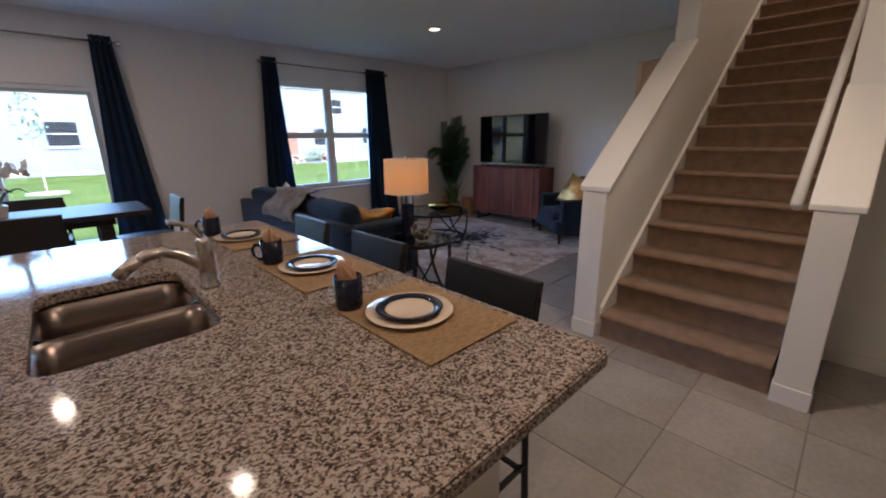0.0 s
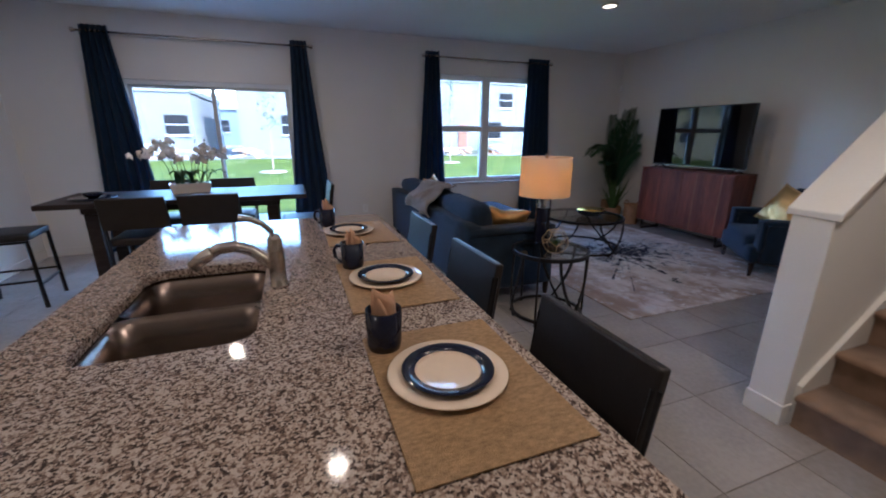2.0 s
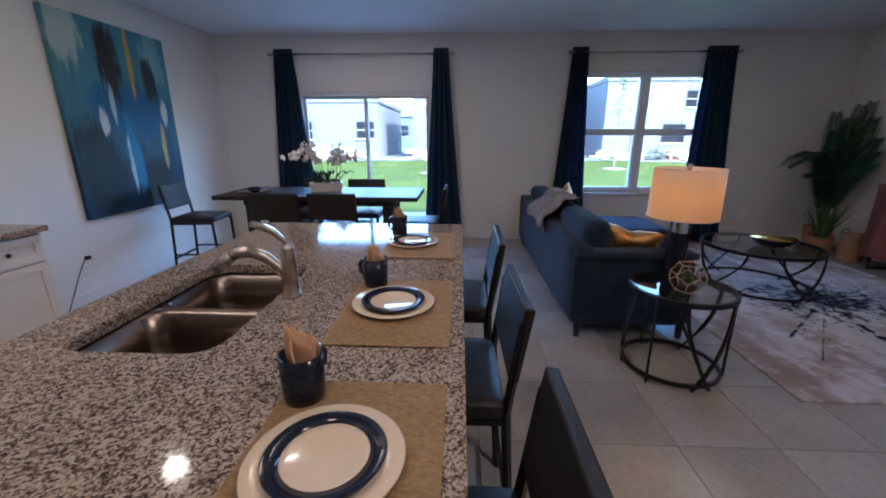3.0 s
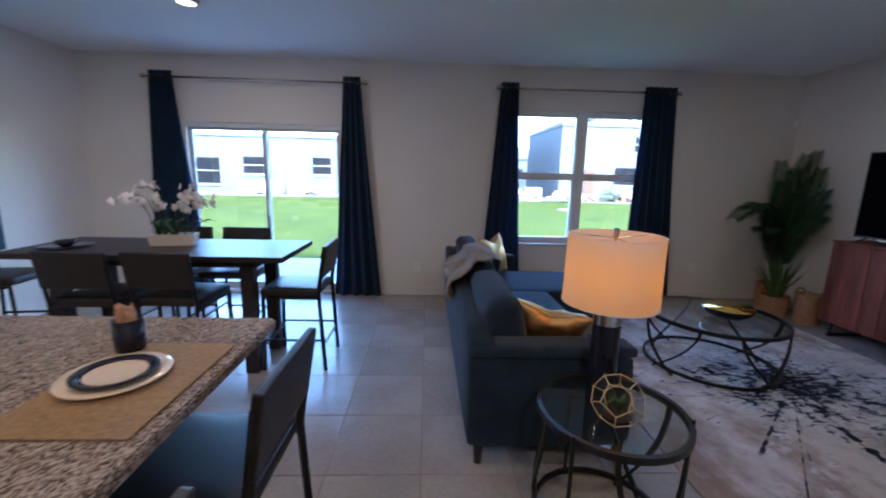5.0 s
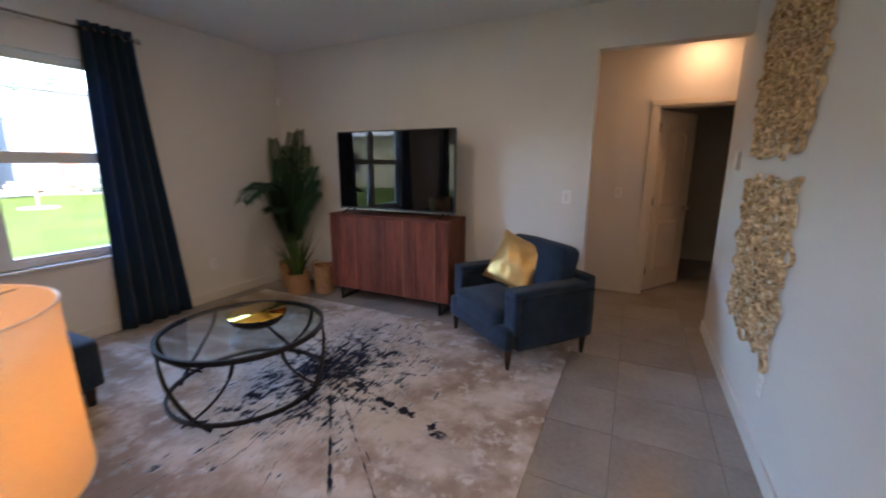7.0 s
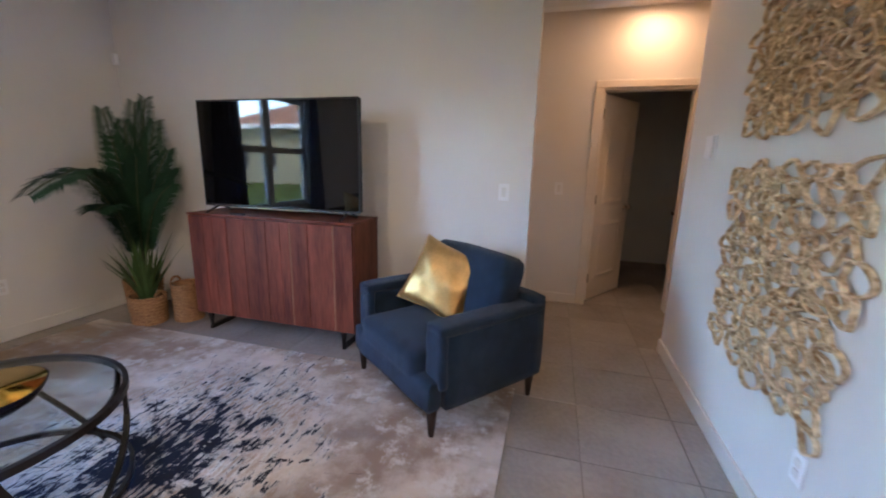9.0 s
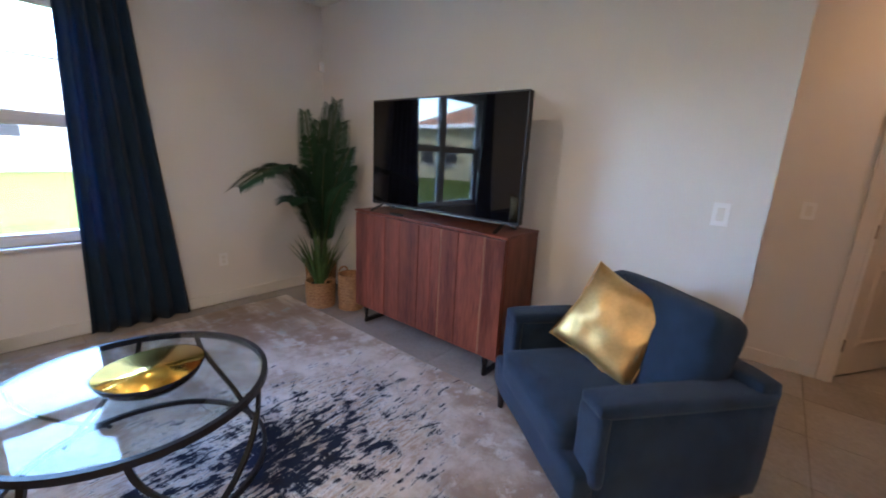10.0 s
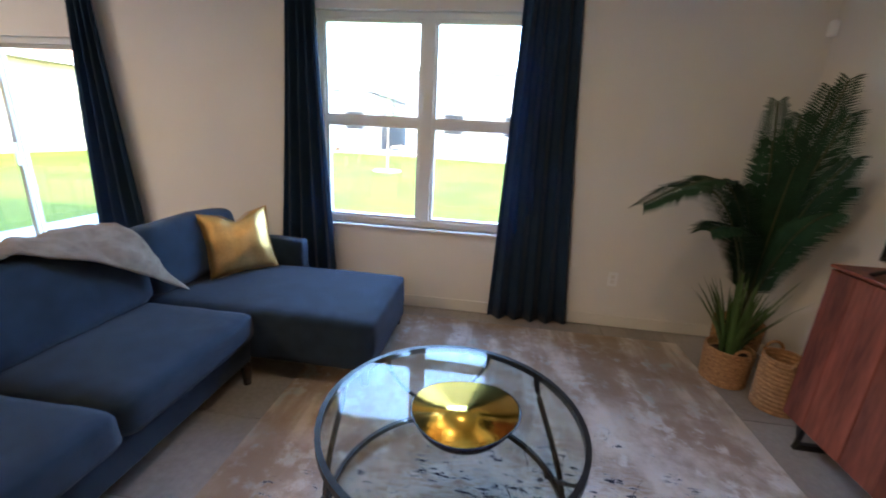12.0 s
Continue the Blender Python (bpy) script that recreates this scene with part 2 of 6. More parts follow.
for p, c in ((0.74, (0.225, 0.165, 0.132, 1)), (0.86, (0.33, 0.26, 0.215, 1)), (1.0, (0.45, 0.38, 0.325, 1))):
    k = e.new(p)
    k.color = c
l.new(ramp.outputs[0], b.inputs["Base Color"])
b.inputs["Specular IOR Level"].default_value = 0.35
M["granite"] = m

# rug: cream and taupe clouds with a navy burst
m, n, l, b, node, math_, mix, step = graph("rug_pile", 0.95)
b.inputs["Specular IOR Level"].default_value = 0.1
tc = node("ShaderNodeTexCoord").outputs["Object"]
c1 = node("ShaderNodeTexNoise", ins={0: tc, "Scale": 2.2, "Detail": 7.0, "Roughness": 0.65}).outputs[0]
c2 = node("ShaderNodeTexNoise", ins={0: tc, "Scale": 7.0, "Detail": 8.0, "Roughness": 0.7}).outputs[0]
far = node("ShaderNodeMapping", ins={0: tc, "Location": (3, 1, 0), "Scale": (4.0, 0.9, 1)}).outputs[0]
c3 = node("ShaderNodeTexNoise", ins={0: far, "Scale": 1.6, "Detail": 6.0}).outputs[0]
base = mix(step(c1, 0.38, 0.60), (0.66, 0.60, 0.56), (0.37, 0.29, 0.235))
base = mix(step(c2, 0.50, 0.64), base, (0.70, 0.67, 0.655))
base = mix(math_("MULTIPLY", step(c3, 0.54, 0.68), 0.35), base, (0.28, 0.25, 0.235))
span = node("ShaderNodeSeparateXYZ", ins={0: tc})
far_end = math_("MAXIMUM", step(span.outputs[1], 0.45, 1.15), step(span.outputs[0], -0.75, -1.15))
base = mix(math_("MULTIPLY", far_end, math_("MULTIPLY", step(c3, 0.34, 0.56), 0.75)), base, (0.29, 0.215, 0.155))
base = mix(math_("MULTIPLY", far_end, math_("MULTIPLY", step(c2, 0.54, 0.66), 0.7)), base, (0.36, 0.40, 0.40))
rel = node("ShaderNodeVectorMath", op="SUBTRACT", ins={0: tc, 1: (0.12, -0.22, 0)}).outputs[0]
sx = node("ShaderNodeSeparateXYZ", ins={0: rel})
ang = math_("ARCTAN2", sx.outputs[1], sx.outputs[0])
oval = node("ShaderNodeVectorMath", op="MULTIPLY", ins={0: rel, 1: (0.80, 1.12, 1.0)}).outputs[0]
rad = node("ShaderNodeVectorMath", op="LENGTH", ins={0: oval}).outputs["Value"]


def rays(k, along):
    pol = node("ShaderNodeCombineXYZ", ins={0: math_("MULTIPLY", math_("COSINE", ang), k), 1: math_("MULTIPLY", math_("SINE", ang), k), 2: math_("MULTIPLY", rad, along)}).outputs[0]
    return node("ShaderNodeTexNoise", ins={0: pol, "Scale": 1.5, "Detail": 7.0, "Roughness": 0.72}).outputs[0]


swept = node("ShaderNodeMapping", ins={0: tc, "Rotation": (0, 0, radians(-12)), "Scale": (9.0, 40.0, 1)}).outputs[0]
spl = node("ShaderNodeTexNoise", ins={0: swept, "Scale": 1.0, "Detail": 6.0, "Roughness": 0.72}).outputs[0]
base = mix(math_("MULTIPLY", step(rad, 0.95, 0.25), step(spl, 0.40, 0.56)), base, (0.76, 0.77, 0.79))
both = math_("MULTIPLY_ADD", rays(4.5, 3.0), 0.20, math_("MULTIPLY_ADD", spl, 0.45, math_("MULTIPLY", c2, 0.35)))
lim = math_("MULTIPLY_ADD", rad, 0.140, 0.448)
over = math_("SUBTRACT", both, lim)
base = mix(math_("MULTIPLY", step(over, -0.03, 0.01), 0.5), base, (0.24, 0.29, 0.36))
base = mix(step(over, 0.0, 0.022), base, (0.016, 0.024, 0.050))
thin = math_("MULTIPLY", step(rays(15.0, 0.8), 0.635, 0.655), step(rad, 1.20, 0.95))
base = mix(thin, base, (0.022, 0.026, 0.045))


def drip(base, ax, ay, bx, by, width, rough):
    """A broken streak of dye from one place on the rug to another."""
    ln = math.hypot(bx - ax, by - ay)
    dx, dy = (bx - ax) / ln, (by - ay) / ln
    lx, ly = math_("SUBTRACT", span.outputs[0], ax), math_("SUBTRACT", span.outputs[1], ay)
    along = math_("ADD", math_("MULTIPLY", lx, dx), math_("MULTIPLY", ly, dy))
    across = math_("ABSOLUTE", math_("SUBTRACT", math_("MULTIPLY", lx, -dy), math_("MULTIPLY", ly, -dx)))
    ends = math_("MULTIPLY", step(along, -0.03, 0.05), step(along, ln + 0.03, ln - 0.06))
    inside = math_("SUBTRACT", math_("MULTIPLY_ADD", math_("SUBTRACT", c2, 0.5), rough, width), across)
    return mix(math_("MULTIPLY", ends, step(inside, 0.0, 0.008)), base, (0.018, 0.023, 0.042))


for args in ((0.10, -0.28, -0.16, -1.30, 0.0, 0.55), (0.30, -0.30, 0.34, -1.05, -0.02, 0.40), (0.0, -0.40, -0.80, -1.33, 0.007, 0.05), (-0.02, -0.36, -0.74, -0.98, 0.009, 0.07), (0.15, -0.15, 1.05, -0.05, 0.0, 0.35), (-0.1, -0.05, -0.75, 0.02, 0.0, 0.45)):
    base = drip(base, *args)
l.new(base, b.inputs["Base Color"])
pile = node("ShaderNodeTexNoise", ins={0: tc, "Scale": 320.0, "Detail": 2.0}).outputs[0]
bp = node("ShaderNodeBump", ins={"Strength": 0.5, "Distance": 0.01, "Height": pile})
l.new(bp.outputs[0], b.inputs["Normal"])
M["rug"] = m

# painting: brushed blues, navy, white and a gold streak; local y across, z up
m, n, l, b, node, math_, mix, step = graph("abstract_paint", 0.5)
tc = node("ShaderNodeTexCoord").outputs["Object"]
drag = node("ShaderNodeMapping", ins={0: tc, "Scale": (1, 5.0, 1.1)}).outputs[0]
wob_a = node("ShaderNodeTexNoise", ins={0: drag, "Scale": 2.2, "Detail": 6.0, "Roughness": 0.65}).outputs[0]
wob_b = node("ShaderNodeTexNoise", ins={0: drag, "Scale": 7.0, "Detail": 8.0, "Roughness": 0.75}).outputs[0]
wob = math_("MULTIPLY_ADD", wob_a, 0.5, math_("MULTIPLY", wob_b, 0.5))
sp = node("ShaderNodeSeparateXYZ", ins={0: tc})
py, pz = sp.outputs[1], sp.outputs[2]
col = mix(step(math_("MULTIPLY_ADD", wob, 0.9, math_("MULTIPLY", pz, 0.55)), 0.05, 0.75), (0.006, 0.035, 0.09), (0.07, 0.23, 0.31))


def blob(col, cy, cz, ry, rz, colour, soft=0.8):
    dy = math_("POWER", math_("DIVIDE", math_("SUBTRACT", py, cy), ry), 2.0)
    dz = math_("POWER", math_("DIVIDE", math_("SUBTRACT", pz, cz), rz), 2.0)
    d = math_("SUBTRACT", math_("MULTIPLY_ADD", wob, 5.0, -1.35), math_("ADD", dy, dz))
    return mix(step(d, 0.0, soft), col, colour)


for args in ((-0.50, 0.70, 0.16, 0.30, (0.42, 0.55, 0.55)), (0.45, 0.62, 0.16, 0.28, (0.22, 0.42, 0.46)), (0.1, 0.1, 0.55, 0.30, (0.015, 0.12, 0.30)),
             (-0.10, 0.52, 0.15, 0.38, (0.010, 0.012, 0.020)), (0.36, 0.40, 0.10, 0.25, (0.015, 0.03, 0.06)), (-0.42, -0.45, 0.30, 0.50, (0.006, 0.016, 0.030)),
             (0.22, -0.60, 0.32, 0.26, (0.006, 0.012, 0.022)), (0.0, -0.30, 0.10, 0.40, (0.03, 0.20, 0.42)), (0.14, 0.60, 0.035, 0.36, (0.46, 0.30, 0.05)),
             (-0.28, -0.02, 0.055, 0.13, (0.62, 0.66, 0.68)), (0.50, 0.10, 0.045, 0.16, (0.60, 0.64, 0.64)), (0.42, -0.25, 0.04, 0.26, (0.46, 0.36, 0.10)), (-0.06, -0.42, 0.03, 0.28, (0.40, 0.55, 0.62)), (-0.15, 0.15, 0.03, 0.2, (0.45, 0.6, 0.65))):
    col = blob(col, *args)
l.new(col, b.inputs["Base Color"])
brush = node("ShaderNodeTexNoise", ins={0: drag, "Scale": 30.0, "Detail": 3.0}).outputs[0]
bp = node("ShaderNodeBump", ins={"Strength": 0.3, "Distance": 0.01, "Height": brush})
l.new(bp.outputs[0], b.inputs["Normal"])
M["painting"] = m

# curtain cloth: navy weave that lets a little daylight through
cm = M["curtain"]
n, l = cm.node_tree.nodes, cm.node_tree.links
tr, ms = n.new("ShaderNodeBsdfTranslucent"), n.new("ShaderNodeMixShader")
tr.inputs[0].default_value = (0.05, 0.125, 0.24, 1)
ms.inputs[0].default_value = 0.30
l.new(n["Principled BSDF"].outputs[0], ms.inputs[1])
l.new(tr.outputs[0], ms.inputs[2])
l.new(ms.outputs[0], n["Material Output"].inputs[0])

# lamp shade: linen that lets the bulb's light through
m, n, l, b, node, math_, mix, step = graph("linen_shade", 0.9)
tc = node("ShaderNodeTexCoord").outputs["Object"]
wv = node("ShaderNodeTexNoise", ins={0: node("ShaderNodeMapping", ins={0: tc, "Scale": (60, 60, 200)}).outputs[0], "Scale": 3.0}).outputs[0]
cloth = mix(wv, (0.74, 0.62, 0.43), (0.85, 0.75, 0.56))
tr = node("ShaderNodeBsdfTranslucent", ins={0: cloth})
df = node("ShaderNodeBsdfDiffuse", ins={0: cloth})
ms = node("ShaderNodeMixShader", ins={0: 0.5, 1: df.outputs[0], 2: tr.outputs[0]})
l.new(ms.outputs[0], n["Material Output"].inputs[0])
M["shade"] = m

# ---- building tools ----


def link(name, bm, material, smooth=False):
    me = bpy.data.meshes.new(name)
    bmesh.ops.recalc_face_normals(bm, faces=bm.faces)
    if smooth:
        for f in bm.faces:
            f.smooth = True
    bm.to_mesh(me)
    bm.free()
    me.materials.append(material)
    return me


def part(name, bm, material, parent, label="", smooth=False):
    ob = new(name, link(name, bm, material, smooth))
    ob.parent = parent
    if label:
        ob["label"] = label
    return ob


def piece(name, mesh, parent, place, turn=0.0):
    ob = new(name, mesh)
    ob.parent = parent
    ob.matrix_basis = pose(*place, 0, 0, turn)
    return ob


def thing(name, label, category, place=(0, 0, 0), turn=0.0, group=""):
    ob = new(name)
    ob.matrix_world = pose(*place, 0, 0, turn)
    return tagged(ob, label, category, group)


def solid(name, bm, material, label, category="", kind="structure", smooth=False):
    return tagged(new(name, link(name, bm, material, smooth)), label, category, "", kind)


def box(bm, x0, x1, y0, y1, z0, z1, bevel=0.0, seg=2):
    new_bm = bm or bmesh.new()
    r = bmesh.ops.create_cube(new_bm, size=1.0, matrix=Matrix.LocRotScale(((x0 + x1) / 2, (y0 + y1) / 2, (z0 + z1) / 2), None, (abs(x1 - x0), abs(y1 - y0), abs(z1 - z0))))
    if bevel:
        es = list({e for v in r["verts"] for e in v.link_edges})
        bmesh.ops.bevel(new_bm, geom=es, offset=bevel, segments=seg, affect="EDGES", profile=0.5)
    return new_bm


def cyl(bm, x, y, z0, z1, r0, r1=None, seg=24, bevel=0.0):
    bm = bm or bmesh.new()
    r = bmesh.ops.create_cone(bm, cap_ends=True, segments=seg, radius1=r0, radius2=r0 if r1 is None else r1, depth=z1 - z0, matrix=Matrix.Translation((x, y, (z0 + z1) / 2)))
    if bevel:
        es = [e for e in {e for v in r["verts"] for e in v.link_edges} if abs(e.verts[0].co.z - e.verts[1].co.z) < 1e-6]
        bmesh.ops.bevel(bm, geom=es, offset=bevel, segments=2, affect="EDGES")
    return bm


def lathe(profile, seg=40, bm=None, wob=None, hoop=False):
    """Turns (radius, height) pairs round z; hoop: the profile closes on itself, with no end discs."""
    bm = bm or bmesh.new()
    rings = []
    for r, z in profile:
        ring = []
        for i in range(seg):
            a = 2 * math.pi * i / seg
            k = wob(a) if wob else 1.0
            ring.append(bm.verts.new((r * k * math.cos(a), r * k * math.sin(a), z)))
        rings.append(ring)
    for a, c in zip(rings, rings[1:] + rings[:1] if hoop else rings[1:]):
        for i in range(seg):
            bm.faces.new((a[i], a[(i + 1) % seg], c[(i + 1) % seg], c[i]))
    if not hoop:
        for ring in (rings[0], rings[-1]):
            bm.faces.new(ring)
    return bm


def tube(pts, r, seg=8, bm=None, flat=None, closed=False):
    """A bar along points; flat: (half width, half thickness) of a strip, width along z where it can."""
    bm = bm or bmesh.new()
    pts = [Vector(p) for p in pts]
    rings = []
    cnt = len(pts)
    for i, p in enumerate(pts):
        a = pts[(i - 1) % cnt] if closed or i else p
        c = pts[(i + 1) % cnt] if closed or i < cnt - 1 else p
        d = (c - a).normalized()
        up = Vector((0, 0, 1)) if abs(d.z) < 0.9 else Vector((p.x, p.y, 0)).normalized() if flat and Vector((p.x, p.y, 0)).length > 0.01 else Vector((1, 0, 0))
        s = d.cross(up).normalized()
        u = s.cross(d).normalized()
        ring = []
        for k in range(seg):
            t = 2 * math.pi * (k + 0.5) / seg
            cs, sn = math.cos(t), math.sin(t)
            if flat:
                cs, sn = math.copysign(min(1, abs(cs) * 1.42), cs) * flat[1], math.copysign(min(1, abs(sn) * 1.42), sn) * flat[0]
                ring.append(bm.verts.new(p + s * cs + u * sn))
            else:
                ring.append(bm.verts.new(p + s * cs * r + u * sn * r))
        rings.append(ring)
    pairs = list(zip(rings, rings[1:])) + ([(rings[-1], rings[0])] if closed else [])
    for a, c in pairs:
        for k in range(seg):
            bm.faces.new((a[k], a[(k + 1) % seg], c[(k + 1) % seg], c[k]))
    if not closed:
        bm.faces.new(rings[0])
        bm.faces.new(rings[-1])
    return bm


def cushion(x0, x1, y0, y1, z0, z1, r=0.04, puff=0.02, side=0.0, n=10, m=None, lump=0.004):
    """A stuffed box: rounded edges, domed top, slightly lumpy."""
    bm = bmesh.new()
    bmesh.ops.create_cube(bm, size=2.0)
    bmesh.ops.subdivide_edges(bm, edges=bm.edges[:], cuts=n, use_grid_fill=True)
    h = Vector(((x1 - x0) / 2, (y1 - y0) / 2, (z1 - z0) / 2))
    c = Vector(((x0 + x1) / 2, (y0 + y1) / 2, (z0 + z1) / 2))
    for v in bm.verts:
        p = v.co.copy()
        q = Vector([math.copysign(abs(p[i]) ** 0.75, p[i]) * h[i] for i in range(3)])
        inner = Vector([max(-(h[i] - r), min(h[i] - r, q[i])) for i in range(3)])
        d = q - inner
        if d.length > 1e-6:
            q = inner + d.normalized() * min(r, d.length) if min(abs(abs(p[i]) - 1) for i in range(3)) > 1e-6 else inner + d.normalized() * r
        e = [(1 - min(1, abs(q[i]) / h[i]) ** 2) for i in range(3)]
        if puff:
            q.z += puff * e[0] * e[1] * (1 if q.z > 0 else -0.15)
        if side:
            q.x += side * e[1] * e[2] * (1 if q.x > 0 else -1)
            q.y += side * 0.6 * e[0] * e[2] * (1 if q.y > 0 else -1)
        q += Vector((1, 1, 1)) * lump * noise.noise((q + c) * 9)
        v.co = (m @ q if m else q) + c
    return bm


def pillow(w, t, n=18, seed=0.0, dent=0.15):
    """A square throw pillow standing in x-z, dented, with pulled-in sides and pointed corners."""
    bm = bmesh.new()
    grid = {}
    for s in (1, -1):
        for i in range(n + 1):
            for j in range(n + 1):
                u, v = 2 * i / n - 1, 2 * j / n - 1
                if s == -1 and (i in (0, n) or j in (0, n)):
                    grid[s, i, j] = grid[1, i, j]
                    continue
                k = 1 - 0.10 * (1 - abs(u) ** 3) * abs(v) ** 2
                k2 = 1 - 0.10 * (1 - abs(v) ** 3) * abs(u) ** 2
                d = t * ((1 - u * u) * (1 - v * v)) ** 0.45
                d *= 1 + 0.25 * noise.noise((u * 1.7 + seed, v * 1.7, s)) - 2.3 * dent * math.exp(-12 * (u + 0.25 * v) ** 2) * max(0, v)
                grid[s, i, j] = bm.verts.new((u * w / 2 * k2, s * d + 0.012 * noise.noise((u * 3, v * 3 + seed, 5)), v * w / 2 * k - dent * w * math.exp(-7 * u * u) * max(0, v) ** 2))
    for s in (1, -1):
        for i in range(n):
            for j in range(n):
                try:
                    bm.faces.new((grid[s, i, j], grid[s, i + 1, j], grid[s, i + 1, j + 1], grid[s, i, j + 1]))
                except ValueError:
                    pass
    return bm


def sheet(rows, thick=0.0):
    """A surface through a grid of points, with a thickness."""
    bm = bmesh.new()
    vs = [[bm.verts.new(p) for p in row] for row in rows]
    for a, c in zip(vs, vs[1:]):
        for i in range(len(a) - 1):
            bm.faces.new((a[i], a[i + 1], c[i + 1], c[i]))
    if thick:
        bmesh.ops.recalc_face_normals(bm, faces=bm.faces)
        bmesh.ops.solidify(bm, geom=bm.faces[:], thickness=thick)
    return bm


def arc(cx, cy, z, r, a0, a1, n=24):
    return [(cx + r * math.cos(a0 + (a1 - a0) * i / n), cy + r * math.sin(a0 + (a1 - a0) * i / n), z) for i in range(n + 1)]


# ---- structure ----
W, X, H, XL, T = 5.84, 5.83, 2.72, -2.47, 0.15
AY = 1.162                    # face of the walls beside the stairs
SL = (-1.41, 0.44, 2.01)      # sliding door: left, right, head
WN = (2.39, 4.04, 0.68, 2.25)  # window: left, right, sill, head

bm = box(None, XL - T, SL[0], W, W + T, 0, H)
box(bm, SL[0], SL[1], W, W + T, SL[2], H)
box(bm, SL[1], WN[0], W, W + T, 0, H)
box(bm, WN[0], WN[1], W, W + T, 0, WN[2])
box(bm, WN[0], WN[1], W, W + T, WN[3], H)
box(bm, WN[1], X + 0.12, W, W + T, 0, H)
solid("wall_north", bm, M["wall"], "greige painted wall with sliding door and window", "wall")
bm = box(None, X, X + 0.12, 2.19, W, 0, H)
box(bm, X, X + 0.12, AY, 2.19, 2.378, H)
solid("wall_east", bm, M["wall"], "greige painted wall behind the television with hall opening", "wall")
solid("wall_west", box(None, XL - T, XL, -3.2, W, 0, H), M["wall"], "greige painted wall behind dining table and kitchen", "wall")
solid("wall_south", box(None, XL - T, 3.42, -3.35, -3.2, 0, H), M["wall"], "greige painted wall behind the kitchen", "wall")
solid("wall_entry", box(None, 3.3, 3.42, -3.2, -0.17, 0, H), M["wall"], "greige painted wall beside the staircase", "wall")
# stair walls: the tall one carries the wall art, the sloping ones are topped with white caps
RISE, RUN, SX = 0.187, 0.242, 2.57
SLOPE = RISE / RUN


def cap_z(x):
    return 1.075 + SLOPE * (x - 2.56)


bm = box(None, 3.94, 6.13, 1.0, AY, 0, 5.4)
me = bmesh.new()
for y in (1.0, AY):
    vs = [me.verts.new(p) for p in ((2.56, y, 0), (3.94, y, 0), (3.94, y, cap_z(3.94)), (2.56, y, cap_z(2.56)))]
    me.faces.new(vs)
fs = me.faces[:]
me.verts.ensure_lookup_table()
for i in range(4):
    me.faces.new((me.verts[i], me.verts[(i + 1) % 4], me.verts[4 + (i + 1) % 4], me.verts[4 + i]))
solid("wall_stair_low", me, M["wall"], "low sloping greige wall beside carpeted stairs", "wall")
solid("wall_stair", bm, M["wall"], "tall greige painted wall beside the stairs", "wall")
me = bmesh.new()
for y in (-0.17, -0.018):
    me.faces.new([me.verts.new(p) for p in ((2.56, y, 0), (3.30, y, 0), (3.30, y, cap_z(3.30)), (2.56, y, cap_z(2.56)))])
me.verts.ensure_lookup_table()
for i in range(4):
    me.faces.new((me.verts[i], me.verts[(i + 1) % 4], me.verts[4 + (i + 1) % 4], me.verts[4 + i]))
solid("wall_stair_low_south", me, M["wall"], "low sloping greige wall at the stairs' other side", "wall")
solid("wall_stair_south", box(None, 3.30, 7.2, -0.17, 0.0, 0, 5.4), M["wall"], "greige wall along the staircase", "wall")
bm = box(None, 7.2, 7.3, 0.0, 1.0, 2.72, 5.4)
box(bm, 3.2, 7.3, -0.17, AY, 5.4, 5.5)
box(bm, 3.2, 3.3, 0.0, 1.0, 2.87, 5.4)
box(bm, 6.13, 7.2, 1.0, AY, 2.87, 5.4)
box(bm, 3.3, 3.94, 1.0, AY, 2.87, 5.4)
solid("wall_stairwell", bm, M["wall"], "plain painted stairwell walls above", "wall")


def cap(x0, x1, y0, y1):
    bm = bmesh.new()
    box(bm, x0 - 0.03, x1, y0 - 0.025, y1 + 0.025, 0, 0.035, 0.006)
    for v in bm.verts:
        v.co.z += cap_z(v.co.x) + 0.002
    return bm


solid("trim_cap", cap(2.56, 3.938, 1.0, AY), M["white"], "white sloping cap board on low stair wall", "trim")
solid("trim_cap_south", cap(2.56, 3.298, -0.17, -0.018), M["white"], "white sloping cap board on low stair wall", "trim")
for nm, y0, y1 in (("newel_north", 1.0, AY), ("newel_south", -0.17, -0.018)):
    nw = tagged(new("trim_" + nm), "white boxed newel post at the stair foot", "trim", "", "structure")
    part("post", box(None, 2.535, 2.558, y0 - 0.002, y1 + 0.002, 0, 1.055, 0.003), M["white"], nw)
    part("plinth", box(None, 2.525, 2.60, y0 - 0.008, y1 + 0.008, 0, 0.11, 0.004), M["white"], nw)
bm = bmesh.new()
for y in (0.972, 0.998):
    bm.faces.new([bm.verts.new(p) for p in ((2.60, y, 0.0), (2.60, y, 0.22), (6.4, y, 0.22 + SLOPE * 3.8), (6.4, y, SLOPE * 3.8 - 0.2), (3.0, y, 0.0))])
bm.verts.ensure_lookup_table()
for i in range(5):
    bm.faces.new((bm.verts[i], bm.verts[(i + 1) % 5], bm.verts[5 + (i + 1) % 5], bm.verts[5 + i]))
solid("trim_stringer", bm, M["white"], "white skirt board along the stairs", "trim")
rail = tagged(new("trim_handrail"), "white wooden handrail fixed to stair wall", "handrail", "", "structure")
part("rail", tube([(2.57, 0.055, cap_z(2.57) - 0.02), (6.3, 0.055, cap_z(6.3) - 0.02)], 0.026, 12), M["white"], rail, smooth=True)
